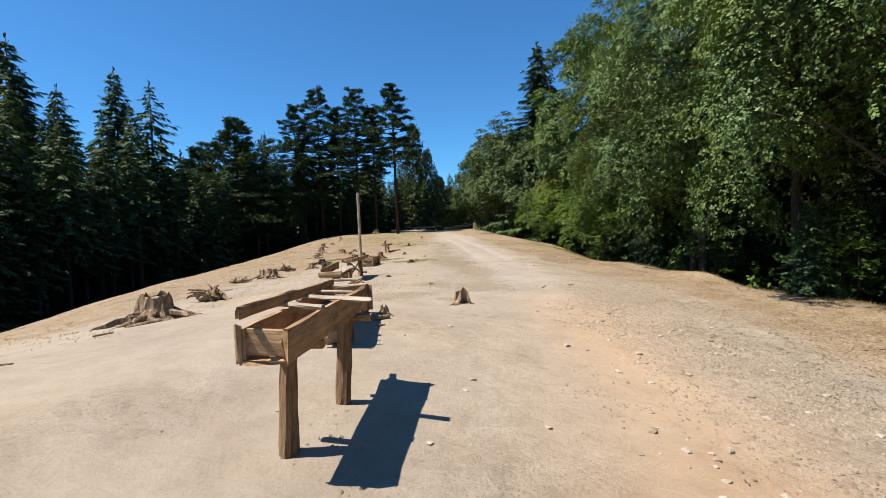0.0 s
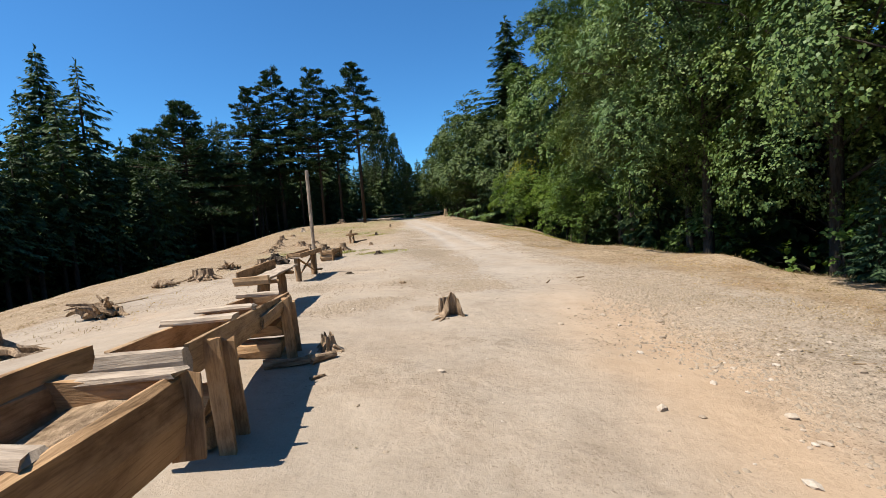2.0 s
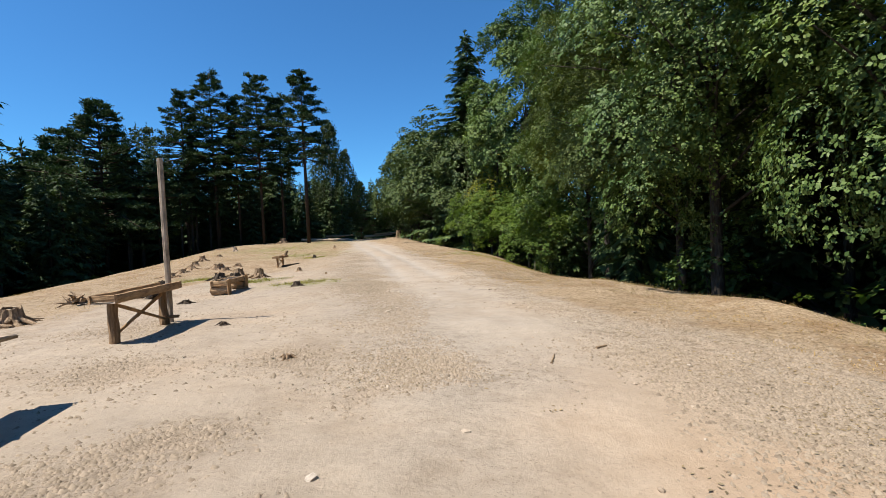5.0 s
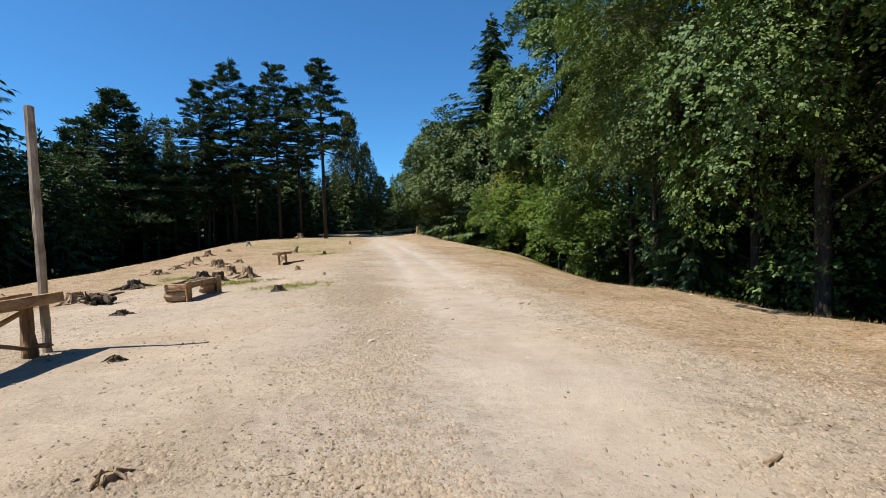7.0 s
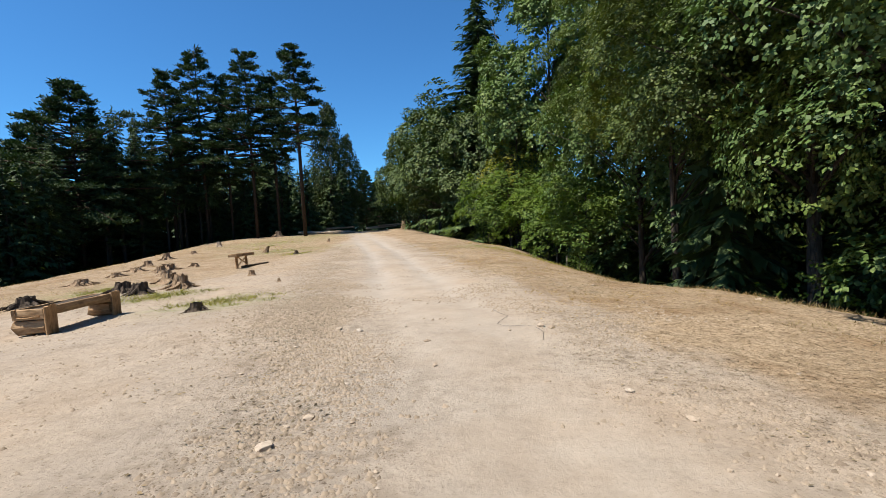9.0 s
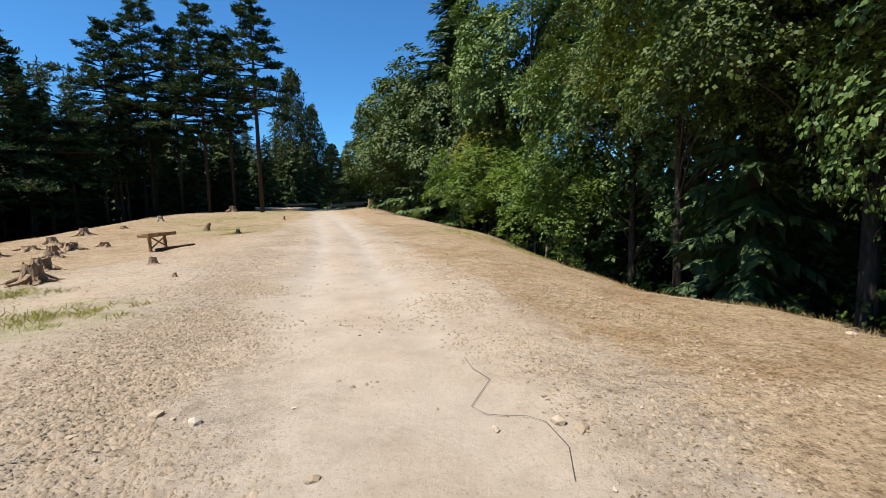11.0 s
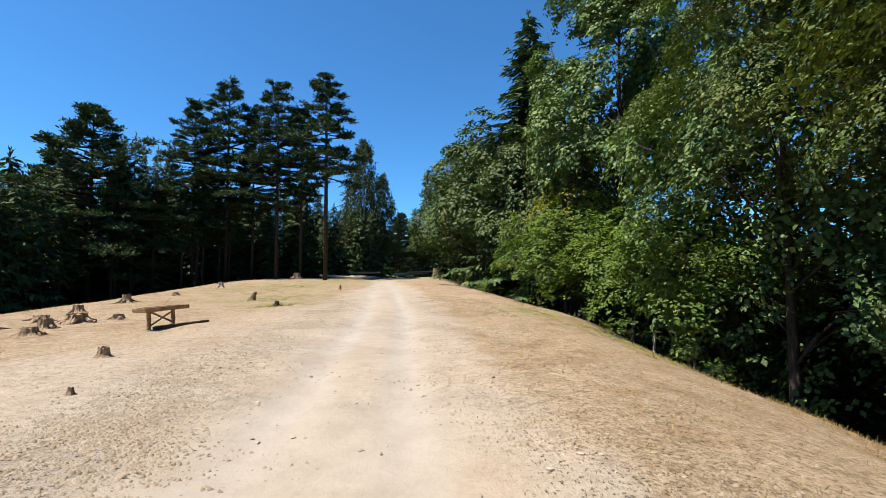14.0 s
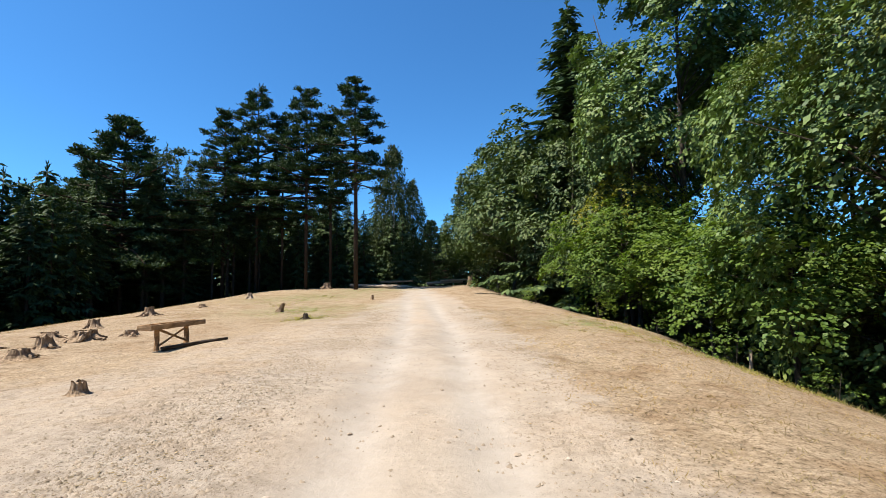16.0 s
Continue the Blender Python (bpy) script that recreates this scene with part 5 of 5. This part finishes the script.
for i in range(195):
    y = rnd.choice((rnd.uniform(0.5, 9), rnd.uniform(9, 20), rnd.uniform(16, 30)))
    o = rnd.choice((rnd.gauss(-1.4, 0.7), rnd.gauss(1.6, 1.0), rnd.gauss(1.2, 1.6)))
    spots.append((o + float(np.interp(y, ROAD_Y, ROAD_X)), y, 0.015 + 0.03 * rnd.random() ** 2))
for i in range(110):
    spots.append((2.3 + 2.6 * rnd.random(), 0.8 + 6.5 * rnd.random(), 0.016 + 0.045 * rnd.random() ** 2))
for i, (x, y, r) in enumerate(spots):
    ob = new("stone", rocks[i % 6])
    ob.location, ob.rotation_euler, ob.scale = (x, y, gz(x, y) + r * 0.12), (0, 0, rnd.uniform(0, 6.28)), (r, r * rnd.uniform(0.6, 1), r)
    tagged(ob, "pale angular stone lying loose on the dirt", "stone", "loose stones on the ground")


def scatter_chips(name, label, seed, n, small, large, mat, patches):
    """Pebbles or crumbs of earth over the trampled ground, thicker in patches."""
    rs = np.random.RandomState(seed)
    y = np.concatenate([rs.uniform(0, 12, n // 3), rs.uniform(8, 24, n // 3), rs.uniform(18, 42, n - 2 * (n // 3))])
    k = int(n * 0.38)
    o = np.concatenate([rs.normal(0, 0.5, k) - 50, rs.normal(2.6, 1.1, k), rs.uniform(-8, 4.5, n - 2 * k)])
    rs.shuffle(o)
    o = np.where(o < -40, o + 50 + gravel_mid(y), o)
    x = o + np.interp(y, ROAD_Y, ROAD_X)
    for gx, gy, r in SCRAPES:
        x, y = np.append(x, rs.normal(gx, r * 0.75, n // 250)), np.append(y, rs.normal(gy, r * 0.75, n // 250))
    n = len(x)
    smooth = (1 - ease(8.5, 11.5, y)) * (1 - ease(1.2, 2.2, x))
    bare = np.max([np.exp(-((x - gx) ** 2 + (y - gy) ** 2) / r**2) for gx, gy, r in SCRAPES], axis=0)
    keep = lattice(x / 1.1, y / 1.1, 31) + 0.4 * lattice(x / 0.3, y / 0.3, 32) + 0.5 * rs.rand(n) - 0.75 * smooth + 1.3 * bare + 0.16 * np.exp(-(((road_offset(x, y) - gravel_mid(y)) / 0.55) ** 2)) * ease(9, 12, y) * (1 - ease(24, 30, y)) - 0.5 * ease(1.6, 2.6, road_offset(x, y)) * ease(13, 18, y) - 0.4 * np.exp(-(((road_offset(x, y) - 0.2) / 0.95) ** 4)) > patches
    x, y = x[keep], y[keep]
    n = len(x)
    r = small + large * rs.rand(n) ** 2
    z = height(x, y)
    a = rs.rand(n) * 6.283
    el = 0.5 + 0.6 * rs.rand(n)
    ca, sa = np.cos(a) * r, np.sin(a) * r
    p = np.stack([x, y, z], 1)
    u, v = np.stack([ca, sa, 0 * r], 1), np.stack([-sa * el, ca * el, 0 * r], 1)
    top = p + np.stack([0.5 * ca, 0.4 * sa, r * (0.45 + 0.6 * rs.rand(n))], 1)
    ring = [p + u, p + v, p - u, p - v]
    co = np.stack([*ring, top], 1).reshape(-1, 3)
    i = np.arange(n)[:, None] * 5
    tri = np.concatenate([i + np.array([[k, (k + 1) % 4, 4]]) for k in range(4)]).ravel().astype(np.int32)
    me = bpy.data.meshes.new(name)
    me.vertices.add(len(co))
    me.vertices.foreach_set("co", co.astype(np.float32).ravel())
    me.loops.add(len(tri))
    me.loops.foreach_set("vertex_index", tri)
    me.polygons.add(len(tri) // 3)
    me.polygons.foreach_set("loop_start", np.arange(0, len(tri), 3, dtype=np.int32))
    me.update(calc_edges=True)
    me.materials.append(mat)
    tagged(new(name, me), label, name, kind="stuff")


def tufts(name, label, mat, x, y, per, tall, seed, spread=0.05, lean=0.6, width=0.006):
    rs = np.random.RandomState(seed)
    x, y = np.repeat(x, per), np.repeat(y, per)
    n = len(x)
    x, y = x + rs.normal(size=n) * spread, y + rs.normal(size=n) * spread
    tip = unit(np.stack([rs.normal(size=n) * lean, rs.normal(size=n) * lean, np.full(n, 1.0)], 1))
    l = tall * (0.4 + 0.9 * rs.rand(n))
    q = blades(np.stack([x, y, height(x, y) - 0.005], 1), tip, unit(rs.normal(size=(n, 3)) * (1, 1, 0.1)), l, np.full(n, width) * (0.7 + 0.8 * rs.rand(n)))
    tagged(new(name, quad_mesh(name, q, mat)), label, "grass", kind="stuff")


def make_grass():
    rs = np.random.RandomState(5)
    n = 5200
    y = 3 + 42 * rs.rand(n)
    x = np.where(y < 20, rs.uniform(5.5, 10.5, n), np.interp(y, ROAD_Y, ROAD_X) + rs.uniform(1.9, 8.5, n))
    keep = lattice(x / 0.9, y / 0.9, 41) + 0.35 * rs.rand(n) > 0.03
    tufts("dry_grass", "short straw-coloured dry grass on the bank", GRASS_DRY, x[keep], y[keep], 7, 0.065, 6, 0.05, 0.9)
    n = 2600
    y = 4 + 56 * rs.rand(n)
    edge = 7.5 + 0.27 * y
    x = -edge - 1.0 + rs.uniform(-2.5, 5.5, n)
    tufts("dry_grass", "sparse dry grass along the slope edge", GRASS_DRY, x, y, 6, 0.07, 7, 0.08, 0.8)
    n = 700
    y = rs.uniform(9, 36, n)
    x = np.where(y < 19, rs.uniform(8.2, 9.6, n), np.where(y < 27, rs.uniform(6.8, 8.6, n), rs.uniform(6.4, 9.2, n)))
    tufts("tall_grass", "taller pale grass fringe where the bank drops", GRASS_DRY, x, y, 14, 0.11, 8, 0.1, 0.7, 0.004)
    c = np.array(((-6.3, 23.2, 0.35), (-5.7, 23.3, 0.35), (-3.7, 21.3, 0.4), (-3.0, 21.5, 0.35), (-8.0, 39.4, 0.5), (-10.6, 44.6, 1.2), (-14, 50, 1.3), (-15, 56, 1.4), (3.5, 38.0, 0.9), (4.6, 35.8, 0.7), (5.6, 33.6, 0.6), (6.3, 31.2, 0.5), (-9.4, 26.0, 0.4)))
    k = rs.randint(0, len(c), 420)
    x, y = c[k, 0] + rs.normal(size=420) * c[k, 2], c[k, 1] + rs.normal(size=420) * c[k, 2]
    tufts("weeds", "low yellow-green weeds on dry ground", GRASS_GREEN, x, y, 20, 0.11, 9, 0.09, 0.9, 0.008)


def scatter_litter():
    """Bark shreds and dead leaves pressed flat on the ground. Two denser strips stand in for bump shadows."""
    rs = np.random.RandomState(91)
    n = 150000
    y = np.concatenate([rs.uniform(0.3, 10, n // 3), rs.uniform(8, 24, n // 3), rs.uniform(18, 44, n - 2 * (n // 3))])
    side = rs.rand(n)
    o = np.where(side < 0.4, gravel_mid(y) + rs.normal(0, 0.65, n), np.where(side < 0.75, rs.normal(3.2, 1.2, n), rs.uniform(-9, 7, n)))
    x = o + np.interp(y, ROAD_Y, ROAD_X)
    patchy = lattice(x / 1.4, y / 1.4, 51) + 0.6 * lattice(x / 0.35, y / 0.35, 52)
    on_track = np.exp(-((o / 1.3) ** 4))
    smooth = (1 - ease(8.5, 11.5, y)) * (1 - ease(1.2, 2.2, x))
    keep = (patchy + 0.45 * rs.rand(n) - 0.4 * on_track - 0.8 * smooth + 0.12 * ease(15, 20, y) > 0.2) & (x < 8) & (x > -12)
    x, y = x[keep], y[keep]
    n = len(x)
    a = rs.rand(n) * 6.283
    tip = unit(np.stack([np.cos(a), np.sin(a), 0.25 * rs.rand(n)], 1))
    nrm = unit(np.stack([rs.normal(size=n) * 0.4, rs.normal(size=n) * 0.4, np.full(n, 1.0)], 1))
    l = 0.012 + 0.04 * rs.rand(n) ** 2
    q = blades(np.stack([x, y, height(x, y) + 0.006], 1), tip, nrm, l, l * (0.2 + 0.3 * rs.rand(n)), 0.1)
    tagged(new("litter", quad_mesh("litter", q, LITTER)), "brown shreds of bark and dead leaves on the dirt, partly for bump shadows", "litter", kind="stuff")


scatter_chips("gravel", "small pale pebbles strewn over the dirt", 77, 44000, 0.005, 0.028, STONE, 0.18)
scatter_chips("clods", "crumbs of dry earth in trampled patches", 78, 150000, 0.005, 0.025, CLOD, 0.22)
scatter_litter()
make_grass()
